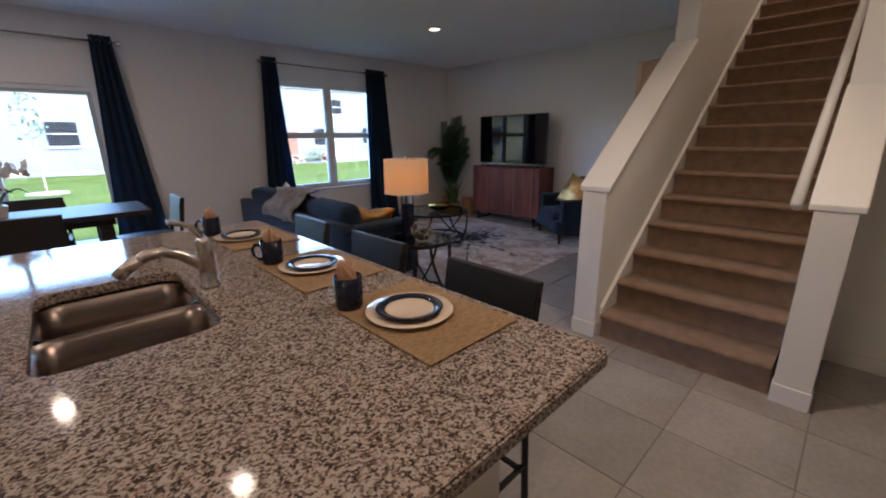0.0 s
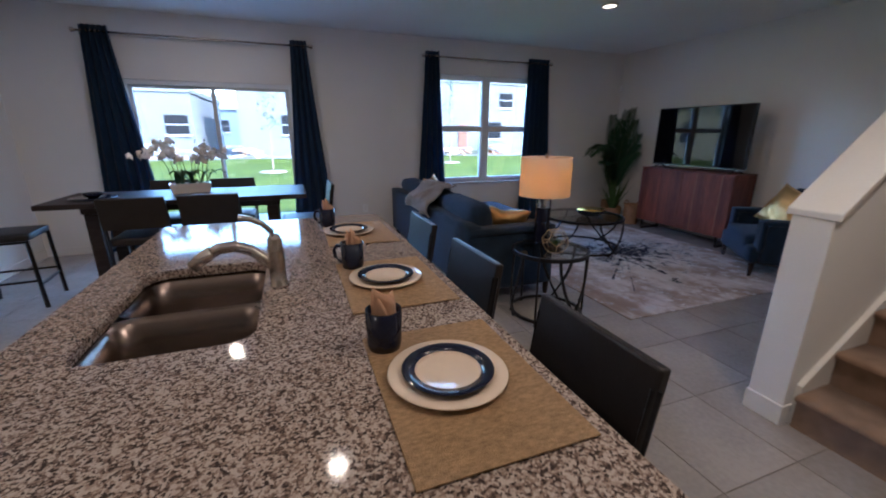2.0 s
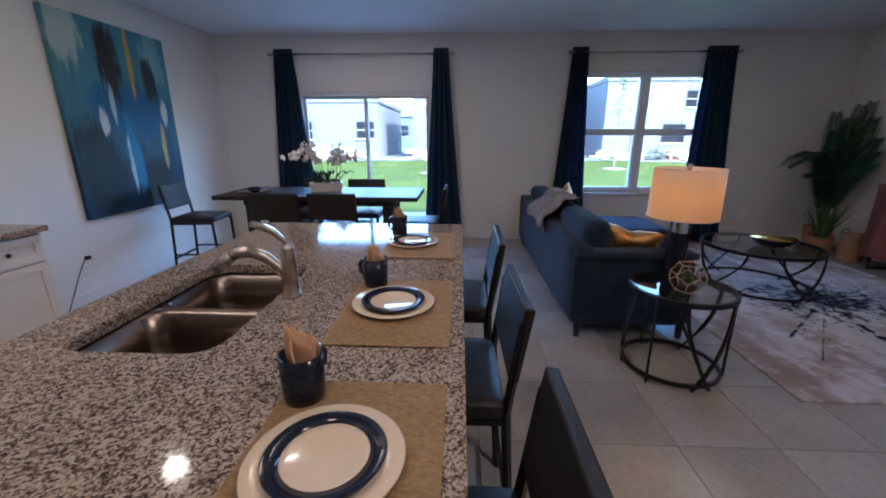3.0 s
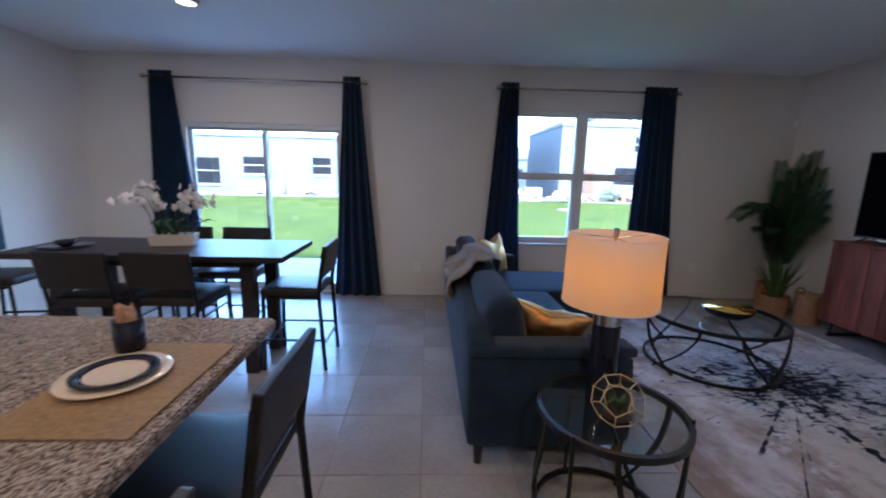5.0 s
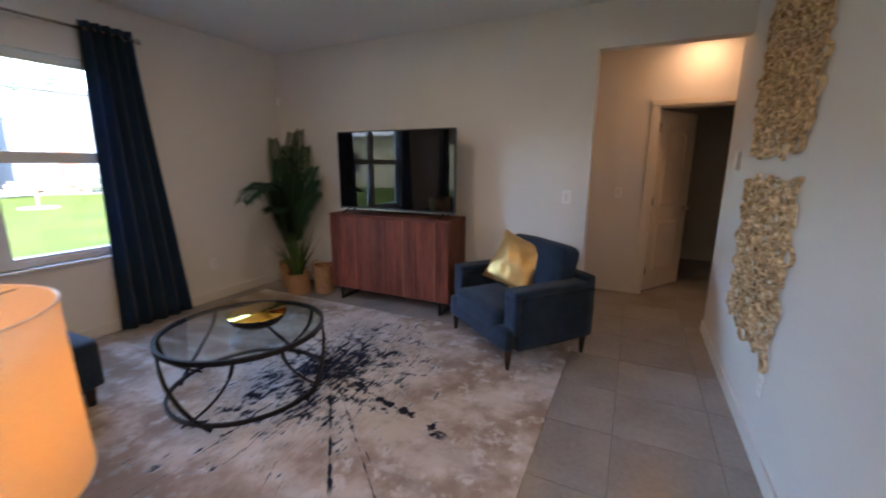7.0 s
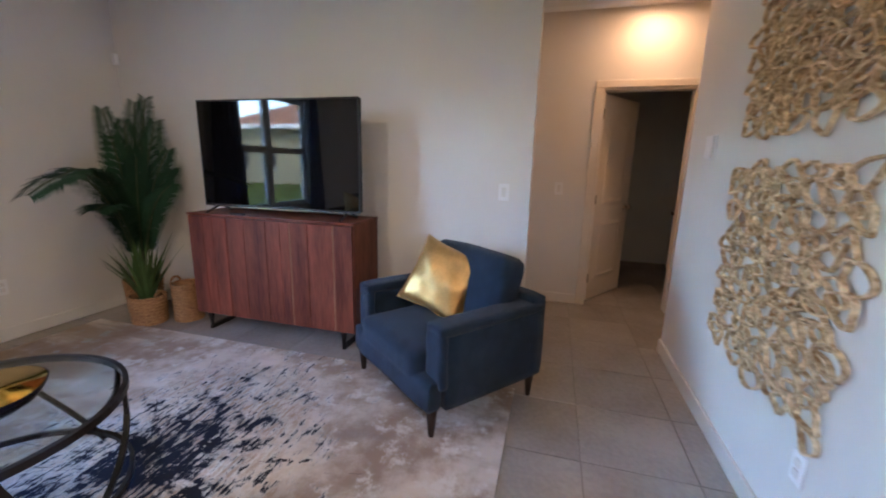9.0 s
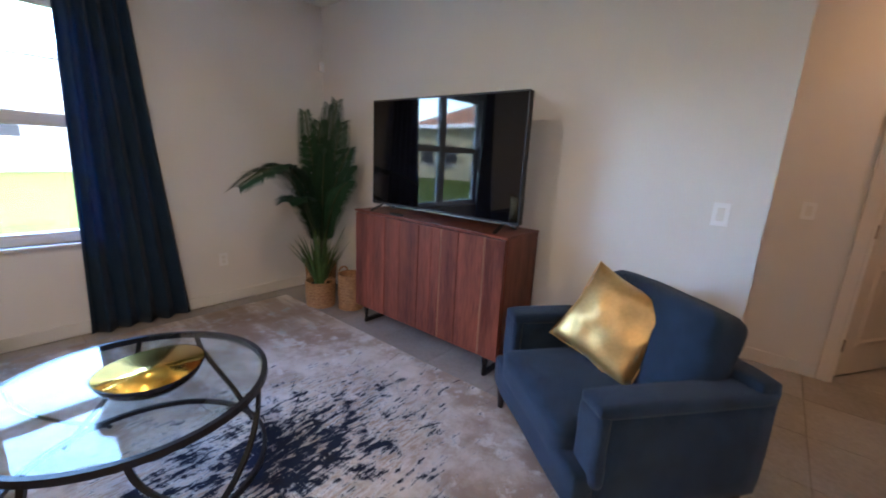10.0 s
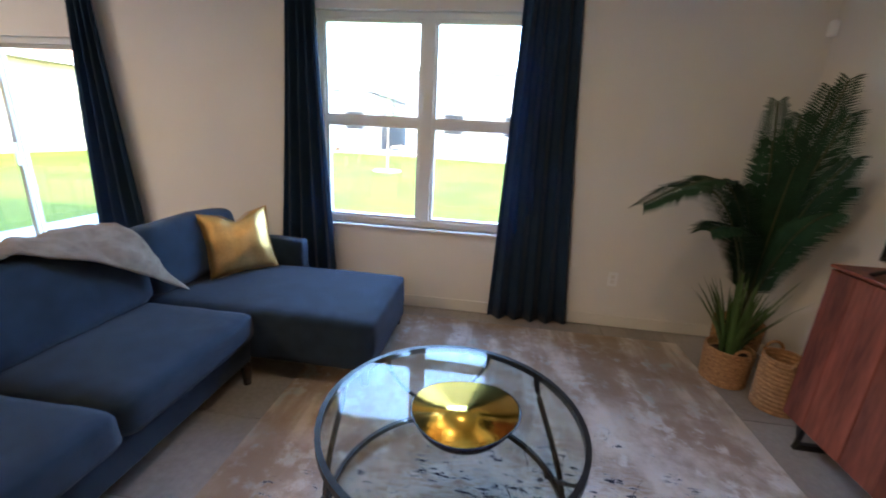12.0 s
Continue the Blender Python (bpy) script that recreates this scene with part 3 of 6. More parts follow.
for bx in (2.75, 3.9, 5.1):
    part("bracket", tube([(bx, 0.002, cap_z(bx) - 0.11), (bx, 0.045, cap_z(bx) - 0.10), (bx, 0.055, cap_z(bx) - 0.045)], 0.008), M["nickel"], rail, "metal bracket")

stairs = tagged(new("stairs"), "straight staircase covered in brown carpet", "stairs", "", "structure")
for i in range(16):
    bm = bmesh.new()
    x0 = SX + RUN * i
    prof = [(x0 + 0.012, RISE * i), (x0 + 0.012, RISE * (i + 1) - 0.045), (x0 - 0.008, RISE * (i + 1) - 0.035), (x0 - 0.016, RISE * (i + 1) - 0.018), (x0 - 0.006, RISE * (i + 1) - 0.003), (x0 + 0.02, RISE * (i + 1)), (x0 + RUN + 0.012, RISE * (i + 1)), (x0 + RUN + 0.012, RISE * i)]
    rows = [[(px, y + 0, pz + 0.002 * noise.noise((px * 9, y * 9, pz * 9))) for px, pz in prof] for y in np.linspace(0.001, 0.971, 12)]
    part("step", sheet(rows), M["carpet"], stairs, smooth=True)
solid("landing", box(None, SX + RUN * 16, 7.2, 0.0, 1.0, 2.75, 16 * RISE), M["carpet"], "carpeted upper landing", "landing")

# hall and bathroom
bm = box(None, 7.05, 7.17, 1.67, 2.72, 0, H)
box(bm, 7.05, 7.17, 0.0, 0.905, 0, H)
box(bm, 7.05, 7.17, 0.905, 1.67, 2.06, H)
solid("wall_hall", bm, M["wall"], "cream painted hall wall with bathroom doorway", "wall")
bm = box(None, X + 0.12, 7.17, 2.60, 2.72, 0, H)
box(bm, 6.13, 7.17, -0.02, 0.001, 0, 2.72)
box(bm, 6.13, 6.20, 0.001, 1.0, 0, 2.72)
solid("wall_hall_end", bm, M["wall"], "cream painted hall walls", "wall")
bm = box(None, 9.3, 9.42, -0.1, 2.85, 0, H)
box(bm, 7.17, 9.3, 2.72, 2.85, 0, H)
box(bm, 7.17, 9.3, -0.1, 0.02, 0, H)
solid("wall_bathroom", bm, M["wall"], "painted bathroom walls in the dark", "wall")
bm = box(None, XL - T, 9.42, AY, W + T, H, H + T)
box(bm, XL - T, 9.42, -3.35, -0.17, H, H + T)
box(bm, XL - T, 3.3, -0.17, AY, H, H + T)
box(bm, 7.2, 9.42, -0.17, AY, H, H + T)
box(bm, 6.20, 7.2, 0.0, AY, H, 2.745)
solid("ceiling", bm, M["ceiling"], "white textured ceiling", "ceiling")


def base(name, x0, x1, y0, y1):
    bm = box(None, x0, x1, y0, y1, 0, 0.095)
    solid("baseboard_" + name, bm, M["white"], "white painted baseboard", "baseboard")


base("north_1", XL, SL[0] - 0.06, W - 0.014, W - 0.001)
base("north_2", SL[1] + 0.06, X - 0.015, W - 0.014, W - 0.001)
base("east", X - 0.014, X - 0.001, 2.19, W - 0.015)
base("west", XL + 0.001, XL + 0.014, 2.60, W - 0.015)
base("stair", 2.61, 6.13, AY + 0.001, AY + 0.014)
base("stair_end", 6.131, 6.144, 1.0, AY + 0.014)
base("hall_1", 7.036, 7.049, 1.743, 2.6)
base("hall_2", X + 0.121, 7.036, 2.586, 2.599)
base("entry", 3.286, 3.299, -3.2, -0.171)

# window with its two sashes
win = tagged(new("window_1"), "white vinyl twin single-hung window", "window", "", "structure")
y0, y1 = W + 0.05, W + 0.11
mid = 3.24
bm = box(None, WN[0], WN[0] + 0.045, y0, y1, WN[2], WN[3])
box(bm, WN[1] - 0.045, WN[1], y0, y1, WN[2], WN[3])
box(bm, WN[0] + 0.045, WN[1] - 0.045, y0, y1, WN[3] - 0.045, WN[3])
box(bm, WN[0] + 0.045, WN[1] - 0.045, y0, y1, WN[2], WN[2] + 0.05)
part("window_frame", bm, M["vinyl"], win)
part("mullion", box(None, mid - 0.048, mid + 0.048, y0 - 0.005, y1, WN[2] + 0.05, WN[3] - 0.045, 0.004), M["vinyl"], win)
for a, c in ((WN[0] + 0.045, mid - 0.048), (mid + 0.048, WN[1] - 0.045)):
    part("meeting_rail", box(None, a, c, y0 + 0.003, y1, 1.472, 1.512, 0.003), M["vinyl"], win)
    for z0, z1 in ((WN[2] + 0.05, 1.472), (1.512, WN[3] - 0.045)):
        bm = box(None, a, a + 0.022, y0 + 0.012, y1, z0, z1)
        box(bm, c - 0.022, c, y0 + 0.012, y1, z0, z1)
        box(bm, a + 0.022, c - 0.022, y0 + 0.012, y1, z0, z0 + 0.022)
        box(bm, a + 0.022, c - 0.022, y0 + 0.012, y1, z1 - 0.022, z1)
        part("sash", bm, M["vinyl"], win)
        p = part("pane", box(None, a + 0.018, c - 0.018, y0 + 0.035, y0 + 0.039, z0 + 0.018, z1 - 0.018), M["glass"], win)
        p.visible_shadow = False
part("window_sill", box(None, WN[0] - 0.03, WN[1] + 0.03, W - 0.03, W + 0.05, WN[2] - 0.022, WN[2], 0.005), M["white"], win)

door = tagged(new("door_1"), "white framed sliding glass patio door", "sliding door", "", "structure")
y0, y1 = W + 0.03, W + 0.12
bm = box(None, SL[0], SL[0] + 0.05, y0, y1, 0, SL[2])
box(bm, SL[1] - 0.05, SL[1], y0, y1, 0, SL[2])
box(bm, SL[0] + 0.05, SL[1] - 0.05, y0, y1, SL[2] - 0.05, SL[2])
box(bm, SL[0] + 0.05, SL[1] - 0.05, y0 - 0.02, y1, 0, 0.035)
part("door_frame", bm, M["vinyl"], door)
for a, c, yy in ((SL[0] + 0.05, -0.460, y0 + 0.05), (-0.505, SL[1] - 0.05, y0 + 0.012)):
    bm = box(None, a, a + 0.042, yy, yy + 0.03, 0.035, SL[2] - 0.05)
    box(bm, c - 0.042, c, yy, yy + 0.03, 0.035, SL[2] - 0.05)
    box(bm, a + 0.042, c - 0.042, yy, yy + 0.03, SL[2] - 0.085, SL[2] - 0.05)
    box(bm, a + 0.042, c - 0.042, yy, yy + 0.03, 0.035, 0.12)
    leaf = part("sash", bm, M["alu"], door)
    p = part("pane", box(None, a + 0.038, c - 0.038, yy + 0.012, yy + 0.017, 0.115, SL[2] - 0.095), M["glass"], leaf)
    p.visible_shadow = False
    if yy < y0 + 0.03:
        part("door_handle", box(None, a + 0.02, a + 0.04, yy - 0.03, yy, 0.95, 1.15, 0.006), M["white"], leaf)

# bathroom door: casing and a two-panel leaf standing ajar
bd = tagged(new("door_2"), "cream two-panel bathroom door standing ajar", "door", "", "structure")
for nm, a in (("casing", (1.672, 1.740, 0, 2.06)), ("casing", (0.825, 0.903, 0, 2.06)), ("casing", (0.825, 1.740, 2.062, 2.124))):
    bm = box(None, 7.032, 7.049, a[0], a[1], a[2], a[3], 0.004)
    part(nm, bm, M["door"], bd)
part("jamb", box(None, 7.051, 7.169, 1.653, 1.669, 0, 2.04), M["door"], bd)
part("jamb", box(None, 7.051, 7.169, 0.906, 0.922, 0, 2.04), M["door"], bd)
part("jamb", box(None, 7.051, 7.169, 0.906, 1.669, 2.042, 2.059), M["door"], bd)
leaf = part("leaf", box(None, 0, 0.725, -0.02, 0.0, 0.012, 2.035, 0.003), M["door"], bd)
leaf.matrix_basis = pose(7.165, 1.652, 0, 0, 0, -33)


def panel(z0, z1, arch=0.0):
    out, inn = [], []
    xs = (0.12, 0.575)
    n = 10
    for k, lst in ((0.0, out), (0.035, inn)):
        pts = [(xs[0] + k, z0 + k), (xs[1] - k, z0 + k)]
        pts += [(xs[1] - k - (xs[1] - xs[0] - 2 * k) * i / n, z1 - k + arch * math.sin(math.pi * i / n) - arch) for i in range(n + 1)]
        lst += pts
    bm = bmesh.new()
    a = [bm.verts.new((x, -0.0205, z)) for x, z in out]
    c = [bm.verts.new((x, -0.030, z)) for x, z in inn]
    d = [bm.verts.new((0.3475 + (x - 0.3475) * 0.88, -0.022, (z0 + z1) / 2 + (z - (z0 + z1) / 2) * 0.93)) for x, z in inn]
    for p, q in ((a, c), (c, d)):
        for i in range(len(p)):
            bm.faces.new((p[i], p[(i + 1) % len(p)], q[(i + 1) % len(p)], q[i]))
    bm.faces.new(d)
    return bm


part("panel", panel(0.22, 0.82), M["door"], leaf)
part("panel", panel(0.98, 1.88, 0.07), M["door"], leaf)
part("door_knob", lathe([(0.004, 0), (0.028, 0.0), (0.028, 0.006), (0.012, 0.012), (0.012, 0.035), (0.028, 0.045), (0.03, 0.06), (0.018, 0.072), (0.002, 0.074)], 20), M["nickel"], leaf, smooth=True).matrix_basis = pose(0.635, -0.021, 0.95, 90, 0, 0)
for hz in (0.25, 1.05, 1.85):
    part("hinge", cyl(None, -0.006, -0.026, hz - 0.045, hz + 0.045, 0.007, seg=10), M["nickel"], leaf, "metal hinge")

# ---- outside ----
gr = bmesh.new()
box(gr, -400, 400, W + T + 0.001, 600, -0.6, -0.13)
solid("ground", gr, M["lawn"], "bright green mown lawn", "lawn")
bm = box(None, -2.2, 1.3, W + T + 0.001, W + 2.2, -0.129, -0.03, 0.01)
solid("pavement_patio", bm, M["concrete"], "pale concrete patio slab", "patio")
bm = sheet([[(x, y, -0.125 + 0.05 * abs(noise.noise((x * 0.3, y * 0.3, 2)))) for x in np.linspace(-60, 60, 90)] for y in (27.5 - 0.2, 28.5, 31, 40, 60)])
for v in bm.verts:
    v.co.y += 1.2 * noise.noise((v.co.x * 0.15, 4, 1))
solid("ground_sand", bm, M["sand"], "bare sandy soil round the building site", "sand")


def house(name, label, x0, x1, y0, y1, hgt, wall, openings, gable=0.0):
    h = thing(name, label, "house", ((x0 + x1) / 2, y0, -0.12))
    w, d = (x1 - x0) / 2, y1 - y0
    part("wall", box(None, -w, w, 0.0, d, 0, hgt), wall, h)
    for ox, oz, ow, oh in openings:
        # no hole is cut: a near-black panel paints the opening's unlit inside
        wd = part("window", box(None, ox - w - ow / 2, ox - w + ow / 2, -0.04, -0.004, oz - oh / 2, oz + oh / 2), M["opening_shade"], h, "dark window opening")
        part("sill", box(None, ox - w - ow / 2 - 0.1, ox - w + ow / 2 + 0.1, -0.12, -0.045, oz - oh / 2 - 0.12, oz - oh / 2), M["concrete"], wd)
        part("frame", box(None, ox - w - ow / 2, ox - w + ow / 2, -0.06, -0.045, oz - 0.03, oz + 0.03), M["concrete"], wd)
    if gable:
        bm = bmesh.new()
        for y in (-0.3, d + 0.3):
            bm.faces.new([bm.verts.new(p) for p in ((-w - 0.4, y, hgt + 0.01), (w + 0.4, y, hgt + 0.01), (0, y, hgt + gable))])
        bm.verts.ensure_lookup_table()
        for i in range(3):
            bm.faces.new((bm.verts[i], bm.verts[(i + 1) % 3], bm.verts[3 + (i + 1) % 3], bm.verts[3 + i]))
        part("roof", bm, M["shingle"], h)
    else:
        part("parapet", box(None, -w - 0.1, w + 0.1, -0.1, d, hgt + 0.01, hgt + 0.3), wall, h)
    return h


house("house", "pale unfinished block house with dark window openings", -28, -5.4, 31, 43, 4.0, M["block"], [(6.0, 1.9, 1.5, 1.2), (13.3, 1.55, 2.0, 1.86), (16.8, 2.0, 1.55, 1.2), (21.65, 2.05, 1.3, 1.2)])
house("house", "far grey house with a gabled shingle roof", -12.5, -5.0, 60, 70, 4.4, M["grey_block"], [(2.5, 2.4, 1.6, 1.5), (4.9, 2.4, 1.6, 1.5)], 2.2)
house("house", "pale block house with blank walls under construction", -2.8, 7.9, 31.5, 44, 5.4, M["block"], [(3.4, 2.1, 1.3, 1.3), (7.6, 2.1, 1.3, 1.3)])
house("house", "far block house with a brown shingle roof", 13, 17.5, 60, 68, 4.2, M["block"], [(1.8, 2.2, 1.2, 1.2)], 1.8)
hd = house("house", "pale two-storey block house under construction", 11.3, 32, 31, 41, 5.4, M["block"], [(5.03, 1.83, 1.6, 1.3), (9.5, 1.9, 1.4, 1.3), (6.2, 4.2, 1.2, 1.1), (11, 4.2, 1.2, 1.1)])
part("door", box(None, -8.4, -7.6, -0.06, -0.005, 0.0, 2.3), M["brown_door"], hd, "rust-brown boarded doorway")
he = thing("house", "cream stucco neighbour house with a dark eave", "house", (-19, 9, -0.12))
part("wall", box(None, -5, 5, 0, 14, 0, 3.4), M["cream_wall"], he)
part("eave", box(None, -5.6, 5.6, -0.6, 14.6, 3.401, 3.62), M["vinyl"], he)
bm = bmesh.new()
low = [bm.verts.new(p) for p in ((-5.6, -0.6, 3.621), (5.6, -0.6, 3.621), (5.6, 14.6, 3.621), (-5.6, 14.6, 3.621))]
ridge = [bm.verts.new((0, 5.0, 6.3)), bm.verts.new((0, 9.0, 6.3))]
for f in ((low[0], low[1], ridge[0]), (low[1], low[2], ridge[1], ridge[0]), (low[2], low[3], ridge[1]), (low[3], low[0], ridge[0], ridge[1]), (low[3], low[2], low[1], low[0])):
    bm.faces.new(f)
part("roof", bm, M["clay_roof"], he, "orange-brown shingle hip roof")
for wy in (10.8, 12.9):
    # flat panel on the stucco, its colour giving the dark of the room behind
    wd = part("window", box(None, 5.004, 5.04, wy - 0.55, wy + 0.55, 1.0, 2.35), M["opening_shade"], he, "dark window opening")
    part("sill", box(None, 5.004, 5.12, wy - 0.65, wy + 0.65, 0.88, 0.995), M["concrete"], wd)


def sapling(x, y, hgt, seed):
    t = thing("sapling", "young bare-stemmed tree in the lawn", "tree", (x, y, -0.13))
    rnd = random.Random(seed)
    bm = tube([(0, 0, 0), (0.02, 0.01, hgt * 0.4), (0.0, 0.03, hgt)], 0.035, 8)
    for v in bm.verts:
        k = 1 - 0.7 * v.co.z / hgt
        v.co.x, v.co.y = v.co.x * k, v.co.y * k
    for i in range(34):
        a, z = rnd.uniform(0, 6.28), hgt * rnd.uniform(0.38, 0.98)
        ln = rnd.uniform(0.4, 0.9) * (1.15 - z / hgt)
        tube([(0, 0, z), (ln * 0.5 * math.cos(a), ln * 0.5 * math.sin(a), z + ln * 0.35), (ln * math.cos(a), ln * math.sin(a), z + ln * 0.5)], 0.008, 5, bm)
    part("trunk", bm, M["bark"], t)
    bm = bmesh.new()
    for i in range(130):
        a, z = rnd.uniform(0, 6.28), hgt * rnd.uniform(0.5, 1.08)
        r = rnd.uniform(0.05, 0.85) * (1.25 - z / hgt)
        c = Vector((r * math.cos(a), r * math.sin(a), z))
        u, w = Vector([rnd.uniform(-1, 1) for _ in range(3)]).normalized() * 0.08, Vector([rnd.uniform(-1, 1) for _ in range(3)]).normalized() * 0.04
        bm.faces.new([bm.verts.new(c + d) for d in (-u, w, u, -w)])
    part("crown", bm, M["tree_leaf"], t)
    cyl_bm = lathe([(0.55, 0.0), (0.5, 0.05), (0.1, 0.08)], 20)
    part("mulch", cyl_bm, M["bark"], t, "brown mulch ring")


PINES = [(22.2, 52, 9.4), (26.9, 52, 9.3)]


def pine(x, y, hgt, seed):
    t = thing("pine_tree", "tall dark pine far behind the building site", "tree", (x, y, -0.13))
    rnd = random.Random(seed)
    bm = tube([(0, 0, 0), (0.1, 0.05, hgt * 0.5), (0.0, 0.1, hgt)], 0.16, 8)
    for v in bm.verts:
        k = 1 - 0.75 * v.co.z / hgt
        v.co.x, v.co.y = v.co.x * k, v.co.y * k
    tufts = []
    for i in range(26):
        a, z = rnd.uniform(0, 6.28), hgt * rnd.uniform(0.66, 1.0)
        ln = rnd.uniform(0.8, 2.0) * (1.25 - z / hgt) * 1.6
        tip = (ln * math.cos(a), ln * math.sin(a), z + 0.25 * ln)
        tube([(0, 0, z), (tip[0] * 0.5, tip[1] * 0.5, z + 0.05 * ln), tip], 0.03, 5, bm)
        tufts.append(tip)
    part("trunk", bm, M["bark"], t)
    bm = bmesh.new()
    for tip in tufts:
        for i in range(60):
            c = Vector(tip) + Vector([rnd.gauss(0, 0.28) for _ in range(3)])
            u, w = Vector([rnd.uniform(-1, 1) for _ in range(3)]).normalized() * 0.22, Vector([rnd.uniform(-1, 1) for _ in range(3)]).normalized() * 0.035
            bm.faces.new([bm.verts.new(c + d) for d in (-u, w, u, -w)])
    part("crown", bm, M["tree_leaf"], t)


for i, (tx, ty, th) in enumerate(PINES):
    pine(tx, ty, th, 60 + i)
sapling(8.6, 21, 4.1, 1)
sapling(-0.4, 18, 3.4, 2)
rnd = random.Random(5)
for px, py, s in ((10.5, 28, 1.0), (12.6, 28.8, 0.8), (-6.5, 29, 0.9), (-10.5, 29.3, 1.0), (15.5, 28.2, 0.8), (8.6, 28.8, 0.9), (-2.2, 29, 1.0)):
    pile = thing("debris_pile", "heap of lumber and rubble on building site", "debris", (px, py, -0.12))
    for i in range(12):
        ln = rnd.uniform(0.6, 1.8) * s
        bm = box(None, -ln / 2, ln / 2, -0.07, 0.07, -0.05, 0.05)
        o = part("plank", bm, M["lumber"] if rnd.random() < 0.5 else M["concrete"], pile)
        o.matrix_basis = pose(rnd.uniform(-0.8, 0.8) * s, rnd.uniform(-0.3, 0.3), 0.07 + 0.04 * i, rnd.uniform(-8, 8), rnd.uniform(-14, 14), rnd.uniform(0, 180))
bm = bmesh.new()
for i in range(60):
    a, ln = rnd.uniform(0, 3.14), rnd.uniform(0.5, 1.2)
    cx, cy = rnd.uniform(-0.7, 0.7), rnd.uniform(-0.3, 0.3)
    cz = rnd.uniform(0.05, 0.75) * (1.1 - abs(cx))
    dz = rnd.uniform(-0.25, 0.25)
    tube([(cx - ln / 2 * math.cos(a), cy - 0.2 * math.sin(a), max(0.02, cz - dz)), (cx, cy, cz + 0.05), (cx + ln / 2 * math.cos(a), cy + 0.2 * math.sin(a), max(0.02, cz + dz))], rnd.uniform(0.02, 0.05), 5, bm)
solid("brush_pile", bm, M["brush"], "heap of cut branches on the building site", "branches", kind="").location = (14.4, 29.2, -0.12)
bm = cushion(-0.7, 0.7, -0.4, 0.4, 0.0, 0.62, 0.18, 0.08, lump=0.09)
solid("tarp_heap", bm, M["tarp"], "heap covered by an orange tarpaulin on bare soil", "tarpaulin", kind="", smooth=True).location = (15.9, 29.3, -0.12)
for px, c in ((-11.0, 1), (-9.4, 0), (-7.6, 1), (8.9, 1)):
    blk = thing("block_pallet", "wrapped white stack of blocks on pallet", "pallet", (px, 29.5, -0.12))
    part("pallet", box(None, -0.55, 0.55, -0.5, 0.5, 0.0, 0.14), M["lumber"], blk)
    part("stack", box(None, -0.62, 0.62, -0.45, 0.45, 0.141, 1.0 - 0.1 * c, 0.06), M["wrap"], blk)

# ---- kitchen island ----


def rounded(x0, x1, y0, y1, r, n=6):
    pts = []
    for cx, cy, a in ((x1 - r, y1 - r, 0), (x0 + r, y1 - r, 90), (x0 + r, y0 + r, 180), (x1 - r, y0 + r, 270)):
        for i in range(n + 1):
            t = radians(a + 90 * i / n)
            pts.append((cx + r * math.cos(t), cy + r * math.sin(t)))
    return pts


def slab(outer, holes, z0, z1):
    bm = bmesh.new()
    edges = []
    for loop in (outer, *holes):
        vs = [bm.verts.new((x, y, z1)) for x, y in loop]
        edges += [bm.edges.new((vs[i], vs[(i + 1) % len(vs)])) for i in range(len(vs))]
    bmesh.ops.triangle_fill(bm, use_beauty=True, edges=edges)
    r = bmesh.ops.extrude_face_region(bm, geom=bm.faces[:])
    for v in r["geom"]:
        if isinstance(v, bmesh.types.BMVert):
            v.co.z = z0
    return bm


SINK = (-0.19, 0.215, 1.03, 1.715)
island = thing("kitchen_island", "white kitchen island with speckled granite worktop", "island", (0.245, 1.38, 0))
top = slab(rounded(-0.595, 0.595, -1.18, 1.18, 0.035), [rounded(SINK[0] - 0.245, SINK[1] - 0.245, SINK[2] - 1.38, SINK[3] - 1.38, 0.07)], 0.876, 0.914)
bmesh.ops.bevel(top, geom=[e for e in top.edges if len(e.link_faces) == 2 and e.calc_face_angle(0) > 1.0 and abs(e.verts[0].co.z - e.verts[1].co.z) < 1e-5], offset=0.005, segments=2, affect="EDGES")
part("worktop", top, M["granite"], island, "speckled brown and cream polished granite")
bm = box(None, -0.555, 0.235, -1.12, 1.12, 0.0, 0.60)
box(bm, -0.555, -0.475, -1.12, 1.12, 0.60, 0.875)
box(bm, 0.02, 0.235, -1.12, 1.12, 0.60, 0.875)
box(bm, -0.475, 0.02, -1.12, -0.40, 0.60, 0.875)
box(bm, -0.475, 0.02, 0.385, 1.12, 0.60, 0.875)
part("body", bm, M["cab"], island)
part("baseboard", box(None, -0.57, 0.25, -1.135, 1.135, 0, 0.09, 0.004), M["white"], island)
for i in range(4):
    part("side_panel", box(None, 0.236, 0.248, -1.08 + 0.55 * i, -0.58 + 0.55 * i, 0.14, 0.82, 0.004), M["cab"], island)

sink = thing("kitchen_sink", "double-bowl stainless steel undermount sink in island", "sink", ((SINK[0] + SINK[1]) / 2, (SINK[2] + SINK[3]) / 2, 0.875))


def basin(x0, x1, y0, y1, depth):
    bm = bmesh.new()
    rows = []
    for k, z in ((-0.0215, 0.0), (-0.014, -0.004), (0.0, -0.012), (0.004, -depth * 0.6), (0.012, -depth + 0.03), (0.035, -depth + 0.006), (0.06, -depth)):
        rows.append([bm.verts.new((x, y, z)) for x, y in rounded(x0 + k, x1 - k, y0 + k, y1 - k, max(0.03, 0.065 - k * 0.3), 6)])
    for a, c in zip(rows, rows[1:]):
        for i in range(len(a)):
            bm.faces.new((a[i], a[(i + 1) % len(a)], c[(i + 1) % len(a)], c[i]))
    bm.faces.new(rows[-1])
    bmesh.ops.recalc_face_normals(bm, faces=bm.faces)
    return bm


